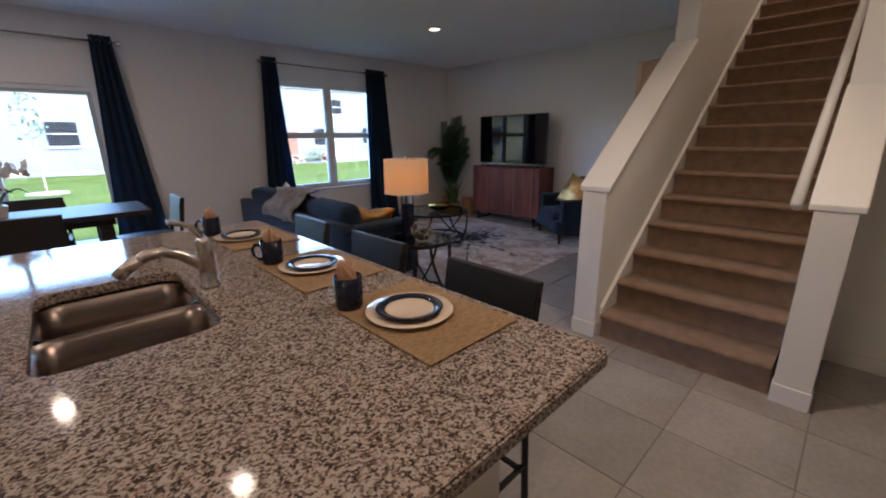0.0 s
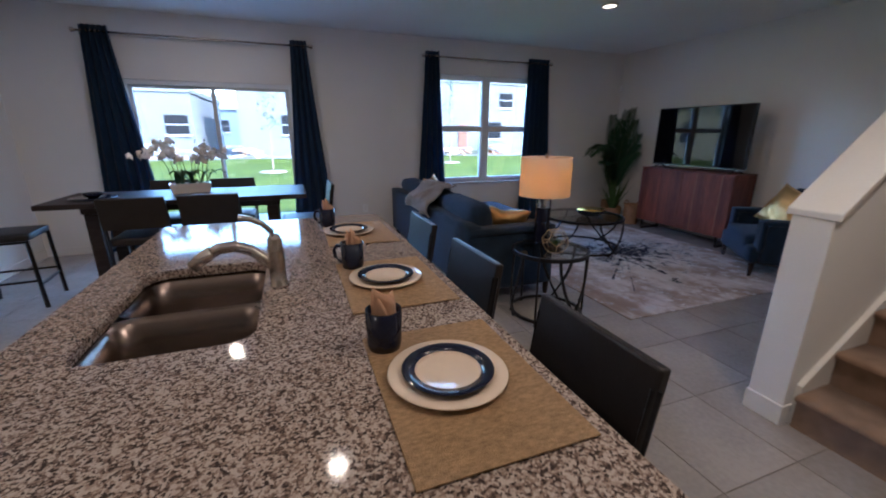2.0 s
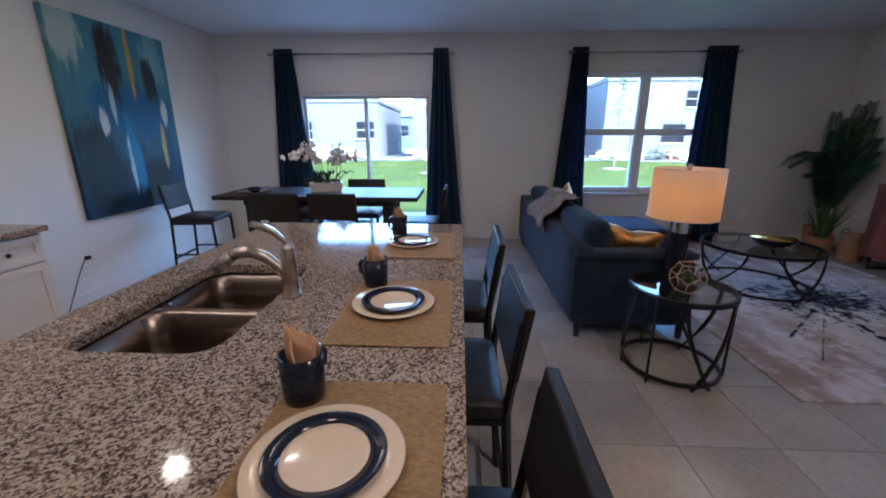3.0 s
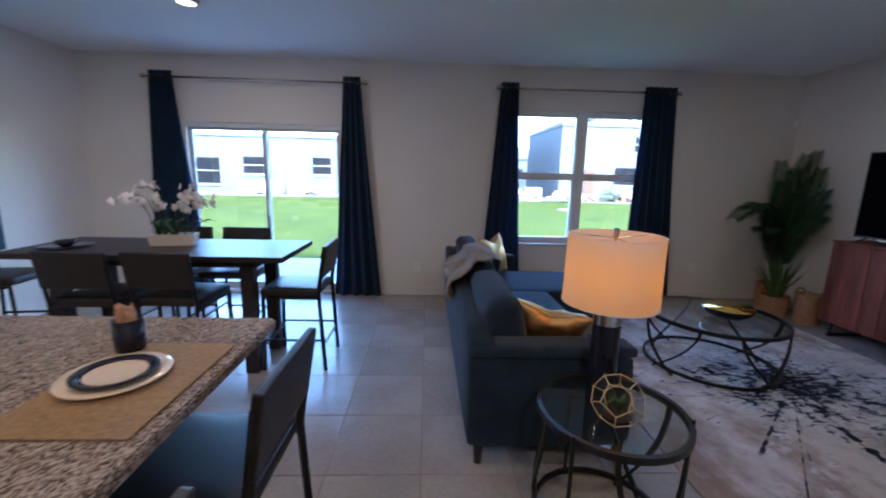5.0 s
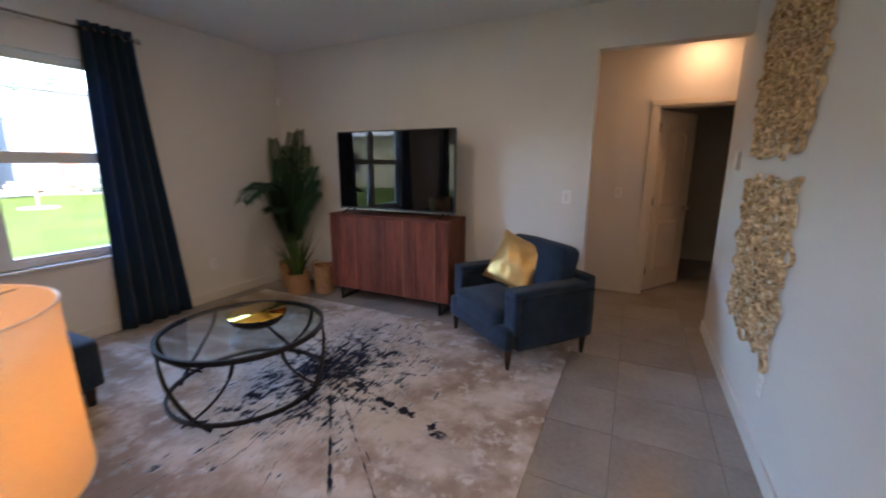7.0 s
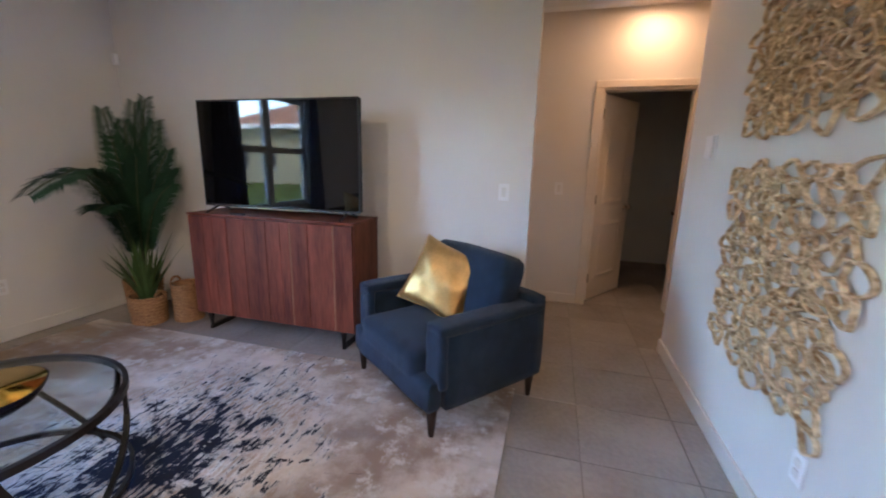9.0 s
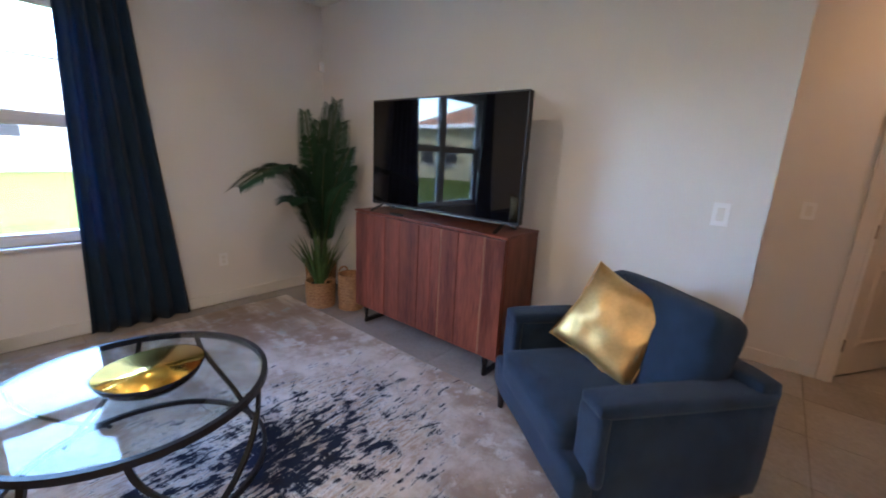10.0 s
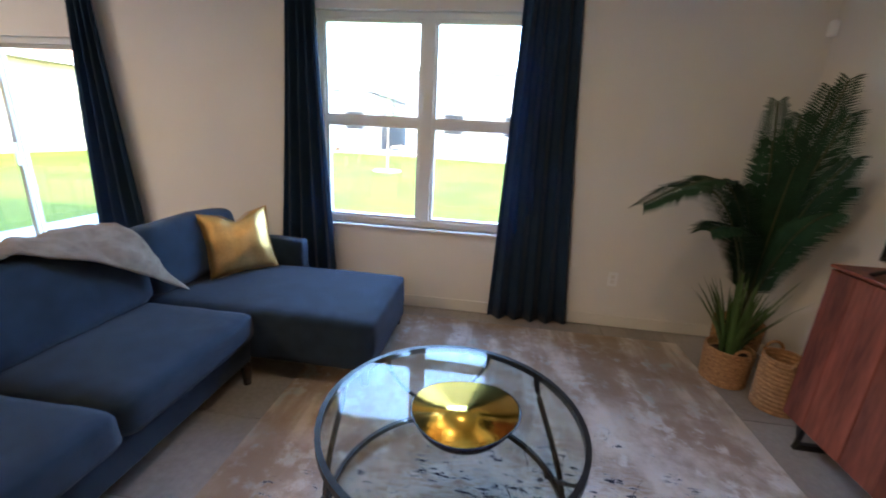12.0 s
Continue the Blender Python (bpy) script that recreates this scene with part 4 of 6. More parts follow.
part("near_basin", basin(-0.202, 0.202, -0.342, -0.022, 0.19), M["steel"], sink, smooth=True)
part("far_basin", basin(-0.202, 0.202, 0.022, 0.342, 0.19), M["steel"], sink, smooth=True)
for yy in (-0.18, 0.18):
    part("drain", lathe([(0.045, -0.189), (0.045, -0.185), (0.03, -0.186), (0.03, -0.192)], 20), M["chrome"], sink).matrix_basis = pose(0, yy, 0)

tap = thing("kitchen_tap", "brushed nickel single-lever pull-out kitchen tap", "tap", (0.267, 1.40, 0.914), 180)
body = lathe([(0.031, 0), (0.031, 0.008), (0.026, 0.012), (0.027, 0.07), (0.026, 0.12), (0.023, 0.165), (0.015, 0.180), (0.002, 0.184)], 24)
part("body", body, M["nickel"], tap, smooth=True)
pts = [(0.0, 0, 0.06), (0.035, 0, 0.10), (0.075, 0, 0.135), (0.12, 0, 0.152), (0.165, 0, 0.148), (0.20, 0, 0.128)]
bm = tube(pts, 0.0185, 14)
part("spout", bm, M["nickel"], tap, smooth=True)
part("spray_head", tube([(0.185, 0, 0.139), (0.222, 0, 0.116), (0.246, 0, 0.094)], 0.0205, 14), M["nickel"], tap, smooth=True)
part("lever", tube([(0.0, 0, 0.158), (0.008, 0.004, 0.195), (0.03, 0.012, 0.222), (0.062, 0.02, 0.240), (0.095, 0.026, 0.250)], 0.0095, 10, flat=(0.0085, 0.015)), M["nickel"], tap, smooth=True)

# place settings
mug_prof = [(0.030, 0.0), (0.038, 0.004), (0.041, 0.02), (0.043, 0.105), (0.0395, 0.105), (0.037, 0.02), (0.002, 0.012)]


def placemat(x, y, turn):
    t = thing("placemat", "tan woven jute placemat on granite worktop", "placemat", (x, y, 0.9145), turn, "place settings on the island")
    n = 26
    rows = [[(-0.165 + 0.33 * i / 12, -0.235 + 0.47 * j / n, 0.003 + 0.0008 * noise.noise((i * 0.9, j * 0.9, x))) for i in range(13)] for j in range(n + 1)]
    part("weave", sheet(rows, 0.003), M["mat"], t)
    for s in (-1, 1):
        part("hem", tube([(s * 0.163, -0.233, 0.003), (s * 0.163, 0.233, 0.003)], 0.003, 6), M["mat"], t)


def plates(x, y):
    t = thing("dinner_plate", "large cream dinner plate on jute placemat", "plate", (x, y, 0.918), 0, "place settings on the island")
    part("dish", lathe([(0.076, 0.0), (0.081, 0.003), (0.126, 0.014), (0.128, 0.016), (0.126, 0.018), (0.084, 0.008), (0.002, 0.007)], 56), M["plate"], t, smooth=True)
    t = thing("salad_plate", "cream plate with a broad navy rim", "plate", (x, y, 0.9265), 0, "place settings on the island")
    part("dish", lathe([(0.056, 0.0), (0.062, 0.002), (0.0715, 0.0092), (0.0710, 0.0115), (0.062, 0.007), (0.002, 0.006)], 48), M["plate"], t, smooth=True)
    part("rim", lathe([(0.0705, 0.0090), (0.095, 0.0140), (0.098, 0.016), (0.096, 0.0175), (0.0705, 0.0118)], 56, hoop=True), M["rim"], t, "navy glazed rim", smooth=True)


def mug(x, y, turn):
    t = thing("mug", "navy glazed mug holding a folded napkin", "mug", (x, y, 0.9145), turn, "place settings on the island")
    part("cup", lathe(mug_prof, 32), M["mug"], t, smooth=True)
    part("handle", tube([(0.040, 0, 0.085), (0.062, 0, 0.088), (0.074, 0, 0.068), (0.070, 0, 0.042), (0.055, 0, 0.026), (0.040, 0, 0.024)], 0.006, 10, flat=(0.005, 0.0075)), M["mug"], t, smooth=True)
    n = thing("napkin", "folded tan cloth napkin standing in mug", "napkin", (x, y, 0.93), turn, "place settings on the island")
    for k, (ox, hh, a) in enumerate(((-0.003, 0.120, 100), (0.003, 0.112, 80), (0.0, 0.128, 112), (0.0, 0.118, 60))):
        rows = []
        for j in range(8):
            v = j / 7
            w = 0.019 + 0.017 * v
            rows.append([(ox + w * u * (1 - 0.35 * max(0, v - 0.7) / 0.3 * abs(u)), 0.008 * math.sin(u * 2 + k) + (0.006 + 0.006 * v) * (k - 1.5), v * (hh + 0.02 * u * (1 if k != 1 else -1))) for u in np.linspace(-1, 1, 9)])
        p = part("fold", sheet(rows, 0.004), M["napkin"], n, smooth=True)
        p.matrix_basis = pose(0, 0, 0, 0, 0, a)


for y, px in ((0.703, 0.614), (1.328, 0.62), (2.08, 0.592)):
    placemat(0.635, y - 0.015, 0)
    plates(px, y)
mug(0.515, 0.87, 75)
mug(0.53, 1.50, 150)
mug(0.50, 2.26, 152)

# ---- counter chairs ----


def chair(name, label, group):
    t = thing(name, label, "chair", group=group)
    w, d = 0.205, 0.20
    part("seat", cushion(-0.215, 0.215, -0.20, 0.22, 0.575, 0.635, 0.018, 0.008, n=6, lump=0), M["black"], t, "black leather seat pad", smooth=True)
    bk = box(None, -0.215, 0.215, -0.016, 0.016, 0.0, 0.245, 0.007)
    o = part("backrest", bk, M["black"], t, "black leather-covered back panel")
    o.matrix_basis = pose(0, -0.217, 0.712, 9, 0, 0)
    for sx in (-1, 1):
        part("back_leg", tube([(sx * w, -0.235, 0), (sx * w, -0.20, 0.60), (sx * w, -0.243, 0.905)], 0.012, 4, flat=(0.011, 0.011)), M["iron"], t, "thin black metal leg")
        part("front_leg", tube([(sx * w, 0.215, 0), (sx * w, 0.20, 0.58)], 0.011, 4, flat=(0.011, 0.011)), M["iron"], t, "thin black metal leg")
        part("stretcher", tube([(sx * w, -0.222, 0.24), (sx * w, 0.208, 0.24)], 0.008, 4, flat=(0.008, 0.008)), M["iron"], t)
        part("seat_rail", tube([(sx * w, -0.20, 0.568), (sx * w, 0.20, 0.568)], 0.008, 4, flat=(0.009, 0.009)), M["iron"], t)
    part("footrest", tube([(-w, 0.208, 0.20), (w, 0.208, 0.20)], 0.009, 4, flat=(0.009, 0.009)), M["iron"], t)
    part("back_bar", tube([(-w, -0.224, 0.20), (w, -0.224, 0.20)], 0.008, 4, flat=(0.008, 0.008)), M["iron"], t)
    return t


st = chair("bar_stool", "black leather counter chair with thin metal legs beside island", "chairs along the island")
st.matrix_world = pose(0.770, 0.735, 0, 0, 0, 90)
for y, r in ((1.445, 91), (2.16, 89)):
    copy_thing(st, pose(0.770, y, 0, 0, 0, r))
dc = chair("dining_chair", "black leather counter-height dining chair with metal legs", "chairs round the dining table")
dc.matrix_world = pose(-0.80, 3.80, 0, 0, 0, 0)
for x, y, r in ((-0.29, 3.83, -2), (-0.80, 4.56, 180), (-0.27, 4.56, 180), (0.43, 4.09, 90), (-1.93, 4.24, -84)):
    copy_thing(dc, pose(x, y, 0, 0, 0, r))

# ---- dining table ----
tb = thing("dining_table", "dark espresso wooden counter-height dining table", "table", (-0.51, 4.08, 0))
part("tabletop", box(None, -0.95, 0.95, -0.36, 0.36, 0.862, 0.902, 0.006), M["espresso"], tb)
part("apron", box(None, -0.72, 0.72, -0.24, 0.24, 0.80, 0.861), M["espresso"], tb)
for sx in (-1, 1):
    for sy in (-1, 1):
        part("leg", box(None, sx * 0.655 - 0.045, sx * 0.655 + 0.045, sy * 0.21 - 0.045, sy * 0.21 + 0.045, 0, 0.80, 0.004), M["espresso"], tb)
    part("stretcher", box(None, sx * 0.655 - 0.02, sx * 0.655 + 0.02, -0.165, 0.165, 0.12, 0.17), M["espresso"], tb)
pot = thing("orchid_planter", "white orchids in a low white ceramic trough", "orchid", (-0.52, 4.14, 0.902), 12)
bm = bmesh.new()
loops = []
for k, z in ((0.015, 0), (0.0, 0.085), (0.012, 0.085), (0.018, 0.06)):
    loops.append([bm.verts.new((x, y, z)) for x, y in rounded(-0.16 + k, 0.16 - k, -0.07 + k, 0.07 - k, 0.012, 3)])
for a, c in zip(loops, loops[1:]):
    for i in range(len(a)):
        bm.faces.new((a[i], a[(i + 1) % len(a)], c[(i + 1) % len(a)], c[i]))
bm.faces.new(loops[0])
bm.faces.new(loops[-1])
part("trough", bm, M["ceramic"], pot, "white ceramic trough")
rnd = random.Random(11)


def leaf_strip(pts, w, bm, side=None):
    """A tapering leaf along points, folded a little along its midrib."""
    rows = []
    for i, p in enumerate(pts):
        d = (Vector(pts[min(i + 1, len(pts) - 1)]) - Vector(pts[max(i - 1, 0)])).normalized()
        s = d.cross(Vector((0, 0, 1)))
        s = side or (s.normalized() if s.length > 0.05 else Vector((1, 0, 0)))
        t = i / (len(pts) - 1)
        ww = w * (math.sin(math.pi * (0.12 + 0.88 * t)) ** 0.7 + 0.02)
        q = Vector(p)
        rows.append([bm.verts.new(q - s * ww + Vector((0, 0, ww * 0.35))), bm.verts.new(q), bm.verts.new(q + s * ww + Vector((0, 0, ww * 0.35)))])
    for a, c in zip(rows, rows[1:]):
        for i in range(2):
            bm.faces.new((a[i], a[i + 1], c[i + 1], c[i]))


for i in range(9):
    bm = bmesh.new()
    a, x = rnd.uniform(0, 6.28), rnd.uniform(-0.12, 0.12)
    ln = rnd.uniform(0.10, 0.17)
    leaf_strip([(x, 0, 0.07), (x + ln * 0.35 * math.cos(a), ln * 0.3 * math.sin(a), 0.16), (x + ln * 0.8 * math.cos(a), ln * 0.6 * math.sin(a), 0.19), (x + ln * 1.2 * math.cos(a), ln * 0.9 * math.sin(a), 0.15)], 0.028, bm)
    part("leaf", bm, M["leaf"], pot, "dark green leaf", smooth=True)
for i in range(10):
    x = -0.13 + 0.029 * i
    a = rnd.uniform(-0.8, 0.8) + (0 if i > 4 else math.pi)
    hh, rc = rnd.uniform(0.20, 0.36), rnd.uniform(0.08, 0.26)
    path = [(x + rc * (t ** 2) * math.cos(a), 0.7 * rc * (t ** 2) * math.sin(a), 0.07 + hh * math.sin(t * 2.0) / 0.95) for t in np.linspace(0, 1, 9)]
    part("stem", tube(path, 0.003, 6), M["stem"], pot)
    for k in range(4, 9):
        for rep in range(2):
            c = Vector(path[k]) + Vector([rnd.uniform(-0.035, 0.035) for _ in range(3)])
            bm = bmesh.new()
            face = Vector((rnd.uniform(-1, 1), rnd.uniform(-1.4, 0.6), rnd.uniform(-0.3, 0.5))).normalized()
            s = face.orthogonal().normalized()
            u = face.cross(s)
            for q in range(5):
                t = q * 2 * math.pi / 5 + rnd.uniform(-0.15, 0.15)
                d = s * math.cos(t) + u * math.sin(t)
                e = -s * math.sin(t) + u * math.cos(t)
                L = (0.034 if q % 2 else 0.028) * rnd.uniform(0.8, 1.1)
                bm.faces.new([bm.verts.new(c + p) for p in (face * 0.002, d * L * 0.5 + e * 0.012, d * L + e * 0.005 - face * 0.006, d * L - e * 0.005 - face * 0.006, d * L * 0.5 - e * 0.012)])
            part("blossom", bm, M["petal"], pot, "white orchid blossom")
tr = thing("place_setting_tray", "dark plates stacked at the table's end", "plate", (-1.18, 3.98, 0.902))
part("charger", lathe([(0.10, 0), (0.16, 0.010), (0.158, 0.013), (0.002, 0.006)], 40), M["mug"], tr, smooth=True)
part("bowl", lathe([(0.03, 0.008), (0.06, 0.03), (0.065, 0.05), (0.06, 0.05), (0.03, 0.018), (0.002, 0.015)], 30), M["mug"], tr, smooth=True)

# ---- painting ----
pa = thing("painting", "large abstract canvas in blue, navy, white and gold", "painting", (XL + 0.022, 4.13, 1.568))
part("canvas", box(None, -0.018, 0.02, -0.65, 0.65, -0.853, 0.853, 0.003), M["painting"], pa)
part("stretcher", box(None, -0.021, -0.0185, -0.62, 0.62, -0.82, 0.82), M["lumber"], pa)

# ---- curtains ----


def curtain(x0t, x1t, x0b, x1b, n, seed, rings):
    c = thing("curtain", "floor-length navy grommet curtain hanging from rod", "curtain", (0, W - 0.085, 0), group="navy curtains")
    rows = []
    for j in range(25):
        v = j / 24
        z = 2.525 - v * 2.51
        a, e = x0t + (x0b - x0t) * v ** 1.15, x1t + (x1b - x1t) * v ** 1.15
        row = []
        for i in range(n * 16 + 1):
            u = i / (n * 16)
            ph = 2 * math.pi * n * (u + 0.022 * noise.noise((u * 3, v * 1.5, seed)))
            amp = 0.024 + 0.010 * v
            row.append((a + (e - a) * u + 0.003 * math.sin(ph * 2) * v, amp * math.sin(ph) + 0.02 * v * noise.noise((u * 4, v * 2, seed + 7)), z + (0.012 * noise.noise((u * 9, seed, 3)) if j == 24 else 0)))
        rows.append(row)
    part("cloth", sheet(rows, 0.0012), M["curtain"], c, smooth=True)
    for i in range(rings):
        x = x0t + (x1t - x0t) * (i + 0.5) / rings
        o = part("grommet", tube([(0, 0.022 * math.cos(t), 0.022 * math.sin(t)) for t in np.linspace(0, 2 * math.pi, 17)[:-1]], 0.004, 6, closed=True), M["nickel"], c, "metal grommet", smooth=True)
        o.matrix_basis = pose(x, 0, 2.462, 0, 0, 0)
    return c


def rod(x0, x1):
    r = thing("curtain_rod", "grey metal curtain rod with round finials", "curtain rod", (0, W - 0.085, 2.462))
    bm = bmesh.new()
    bmesh.ops.create_cone(bm, cap_ends=True, segments=14, radius1=0.011, radius2=0.011, depth=x1 - x0, matrix=pose((x0 + x1) / 2, 0, 0, 0, 90, 0))
    part("pole", bm, M["nickel"], r, smooth=True)
    for x, s in ((x0, -1), (x1, 1)):
        f = part("finial", lathe([(0.011, 0), (0.016, 0.004), (0.012, 0.012), (0.024, 0.026), (0.026, 0.040), (0.018, 0.054), (0.002, 0.058)], 18), M["nickel"], r, smooth=True)
        f.matrix_basis = pose(x, 0, 0, 0, 90 * s, 0)
        part("bracket", box(None, x - s * 0.06 - 0.008, x - s * 0.06 + 0.008, 0.0, 0.084, -0.02, -0.008), M["nickel"], r)


rod(-1.665, 0.672)
rod(2.23, 4.26)
curtain(-1.64, -1.39, -1.80, -1.12, 5, 1.0, 6)
curtain(0.46, 0.65, 0.31, 0.87, 4, 2.0, 5)
curtain(2.225, 2.43, 2.05, 2.57, 4, 3.0, 5)
curtain(3.89, 4.26, 3.83, 4.46, 5, 4.0, 6)

# ---- sofa ----
sofa = thing("sectional_sofa", "navy upholstered sectional sofa with a chaise end", "sofa", (0, 0, 0))
part("base_frame", box(None, 1.66, 2.50, 2.90, 4.62, 0.115, 0.27, 0.015), M["sofa"], sofa)
part("chaise_base", box(None, 1.66, 3.16, 4.66, 5.46, 0.105, 0.16, 0.01), M["sofa"], sofa)
part("back_frame", cushion(1.625, 1.77, 2.86, 5.53, 0.115, 0.69, 0.03, 0.0, n=6), M["sofa"], sofa, smooth=True)
part("arm", cushion(1.64, 2.46, 2.85, 3.00, 0.115, 0.60, 0.025, 0.0, n=6), M["sofa"], sofa, smooth=True)
part("arm_pad", cushion(1.64, 2.47, 2.84, 3.01, 0.60, 0.665, 0.03, 0.004, n=6), M["sofa"], sofa, smooth=True)
part("far_arm", cushion(1.64, 2.42, 5.42, 5.55, 0.115, 0.61, 0.03, 0.0, n=6), M["sofa"], sofa, smooth=True)
part("seat_cushion", cushion(1.80, 2.56, 3.01, 3.795, 0.275, 0.44, 0.045, 0.022), M["sofa"], sofa, smooth=True)
part("seat_cushion", cushion(1.80, 2.56, 3.80, 4.60, 0.275, 0.44, 0.045, 0.022), M["sofa"], sofa, smooth=True)
part("chaise_cushion", cushion(1.80, 3.22, 4.61, 5.42, 0.125, 0.43, 0.04, 0.02), M["sofa"], sofa, smooth=True)
lean = Matrix.Rotation(radians(-12), 3, "Y")
for a, c in ((3.02, 3.80), (3.81, 4.60), (4.61, 5.41)):
    part("back_cushion", cushion(1.76, 1.96, a, c, 0.43, 0.83, 0.07, 0.02, 0.025, m=lean, lump=0.01), M["sofa"], sofa, smooth=True)
for lx, ly in ((1.70, 2.90), (2.44, 2.90), (1.70, 5.48), (2.50, 4.56), (3.15, 5.46), (3.15, 4.68)):
    part("leg", cyl(None, lx, ly, 0.0, 0.120, 0.020, 0.030, 12), M["espresso"], sofa, "dark tapered wooden leg")


def throw_pillow(label, centre, across, up, w, seed, dent=0.15):
    """A pillow whose lower edge runs along across, leaning along up."""
    x = Vector(across).normalized()
    z = (Vector(up) - x * x.dot(Vector(up))).normalized()
    m = Matrix((x, z.cross(x), z)).transposed().to_4x4()
    p = thing("throw_pillow", label, "pillow", centre)
    part("cover", pillow(w, 0.085, seed=seed, dent=dent), M["gold"], p, smooth=True).matrix_basis = m
    edge = [(sx * w / 2 * 0.985 * k, 0, sz * w / 2 * 0.985 * k) for sx, sz, k in ((-1, -1, 1), (0, -1, 0.9), (1, -1, 1), (1, 0, 0.9), (1, 1, 1), (0.45, 1, 0.90 - dent * 0.3), (0, 1, 0.90 - 2 * dent), (-0.45, 1, 0.90 - dent * 0.3), (-1, 1, 1), (-1, 0, 0.9))]
    part("piping", tube(edge, 0.003, 6, closed=True), M["gold"], p).matrix_basis = m
    return p


throw_pillow("metallic gold throw pillow slumped on the navy sofa", (2.13, 3.20, 0.615), (0.86, -0.42, -0.12), (-0.2, -0.55, 0.78), 0.44, 1.0)
throw_pillow("metallic gold throw pillow leaning in sofa's corner", (2.12, 5.15, 0.655), (0.62, 0.75, 0.05), (-0.22, 0.12, 0.93), 0.44, 4.0)

tw = thing("throw_blanket", "taupe knitted throw draped over the sofa's back", "blanket", (0, 0, 0))
prof = [(1.606, 0.575), (1.610, 0.64), (1.618, 0.70), (1.66, 0.74), (1.72, 0.80), (1.79, 0.865), (1.87, 0.872), (1.94, 0.83), (2.00, 0.74), (2.04, 0.66), (2.07, 0.57), (2.11, 0.485)]
rows = []
for j in range(61):
    v = j / 60
    row = []
    for i in range(len(prof) * 3 - 2):
        s = i / (len(prof) * 3 - 3) * (0.56 + 0.44 * v ** 2.4)
        a = min(int(s * (len(prof) - 1)), len(prof) - 2)
        k = s * (len(prof) - 1) - a
        p, q = prof[a], prof[a + 1]
        x, z = p[0] + (q[0] - p[0]) * k, p[1] + (q[1] - p[1]) * k
        y = 3.74 + v * 0.80 + 0.12 * max(0.0, s - 0.35) + 0.05 * math.sin(5 * s + 2 * v) + 0.03 * noise.noise((v * 4, s * 4, 1))
        fold = 0.024 * math.sin(s * 13 + 7 * v + 3.0 * noise.noise((v * 3, s * 2, 9))) + 0.008 * math.sin(v * 22 + 2 * s) + 0.02 * noise.noise((v * 7, s * 7, 3))
        row.append((x + fold * (0.5 if z > 0.8 else 1.0) * (-1 if s < 0.4 else 1) + (0.012 if s > 0.5 else -0.012), y, z + 0.022 + abs(fold) * 0.7 * (z > 0.65)))
    rows.append(row)
part("cloth", sheet(rows, 0.010), M["throw"], tw, smooth=True)

# ---- armchair ----
ac = thing("armchair", "navy upholstered armchair with tapered dark legs", "armchair", (5.205, 2.625, 0), -129)
# local: back towards +y, front towards -y
part("base_frame", box(None, -0.36, 0.36, -0.36, 0.36, 0.15, 0.26, 0.02), M["sofa"], ac)
part("seat_cushion", cushion(-0.325, 0.325, -0.41, 0.24, 0.255, 0.425, 0.05, 0.025), M["sofa"], ac, smooth=True)
part("front_rail", cushion(-0.44, 0.44, -0.405, -0.30, 0.15, 0.33, 0.035, 0.0, n=6), M["sofa"], ac, smooth=True)
for s in (-1, 1):
    part("arm", cushion(s * 0.397 - 0.064, s * 0.397 + 0.064, -0.30, 0.39, 0.15, 0.555, 0.02, 0.0, n=6), M["sofa"], ac, smooth=True)
    part("arm_pad", cushion(s * 0.395 - 0.072, s * 0.395 + 0.072, -0.345, 0.385, 0.545, 0.60, 0.022, 0.004, n=8), M["sofa"], ac, smooth=True)
    part("arm_front", cushion(s * 0.395 - 0.072, s * 0.395 + 0.072, -0.345, -0.292, 0.27, 0.565, 0.02, 0.0, n=8), M["sofa"], ac, smooth=True)
part("back_frame", cushion(-0.455, 0.455, 0.29, 0.41, 0.15, 0.64, 0.03, 0.0, n=6), M["sofa"], ac, smooth=True)
part("back_cushion", cushion(-0.335, 0.335, 0.11, 0.315, 0.40, 0.845, 0.05, 0.015, 0.02, m=Matrix.Rotation(radians(-13), 3, "X")), M["sofa"], ac, smooth=True)
for lx, ly in ((-0.405, -0.35), (0.405, -0.35), (-0.405, 0.35), (0.405, 0.35)):
    part("leg", cyl(None, lx, ly, 0.0, 0.152, 0.014, 0.028, 12), M["espresso"], ac, "dark tapered wooden leg")
throw_pillow("metallic gold throw pillow propped in the armchair", (5.285, 2.66, 0.655), (0.22, 0.92, 0.26), (0.36, -0.33, 0.80), 0.455, 8.0, 0.01)

# ---- rug ----
rug = thing("area_rug", "cream and taupe area rug with a navy splatter", "rug", (3.995, 3.90, 0))
rows = [[(-1.255 + 2.51 * i / 20, -1.73 + 3.46 * j / 28, 0.010 + 0.0015 * noise.noise((i * 0.7, j * 0.7, 0))) for i in range(21)] for j in range(29)]
part("weave", sheet(rows, 0.0085), M["rug"], rug)

# ---- coffee table and end table ----


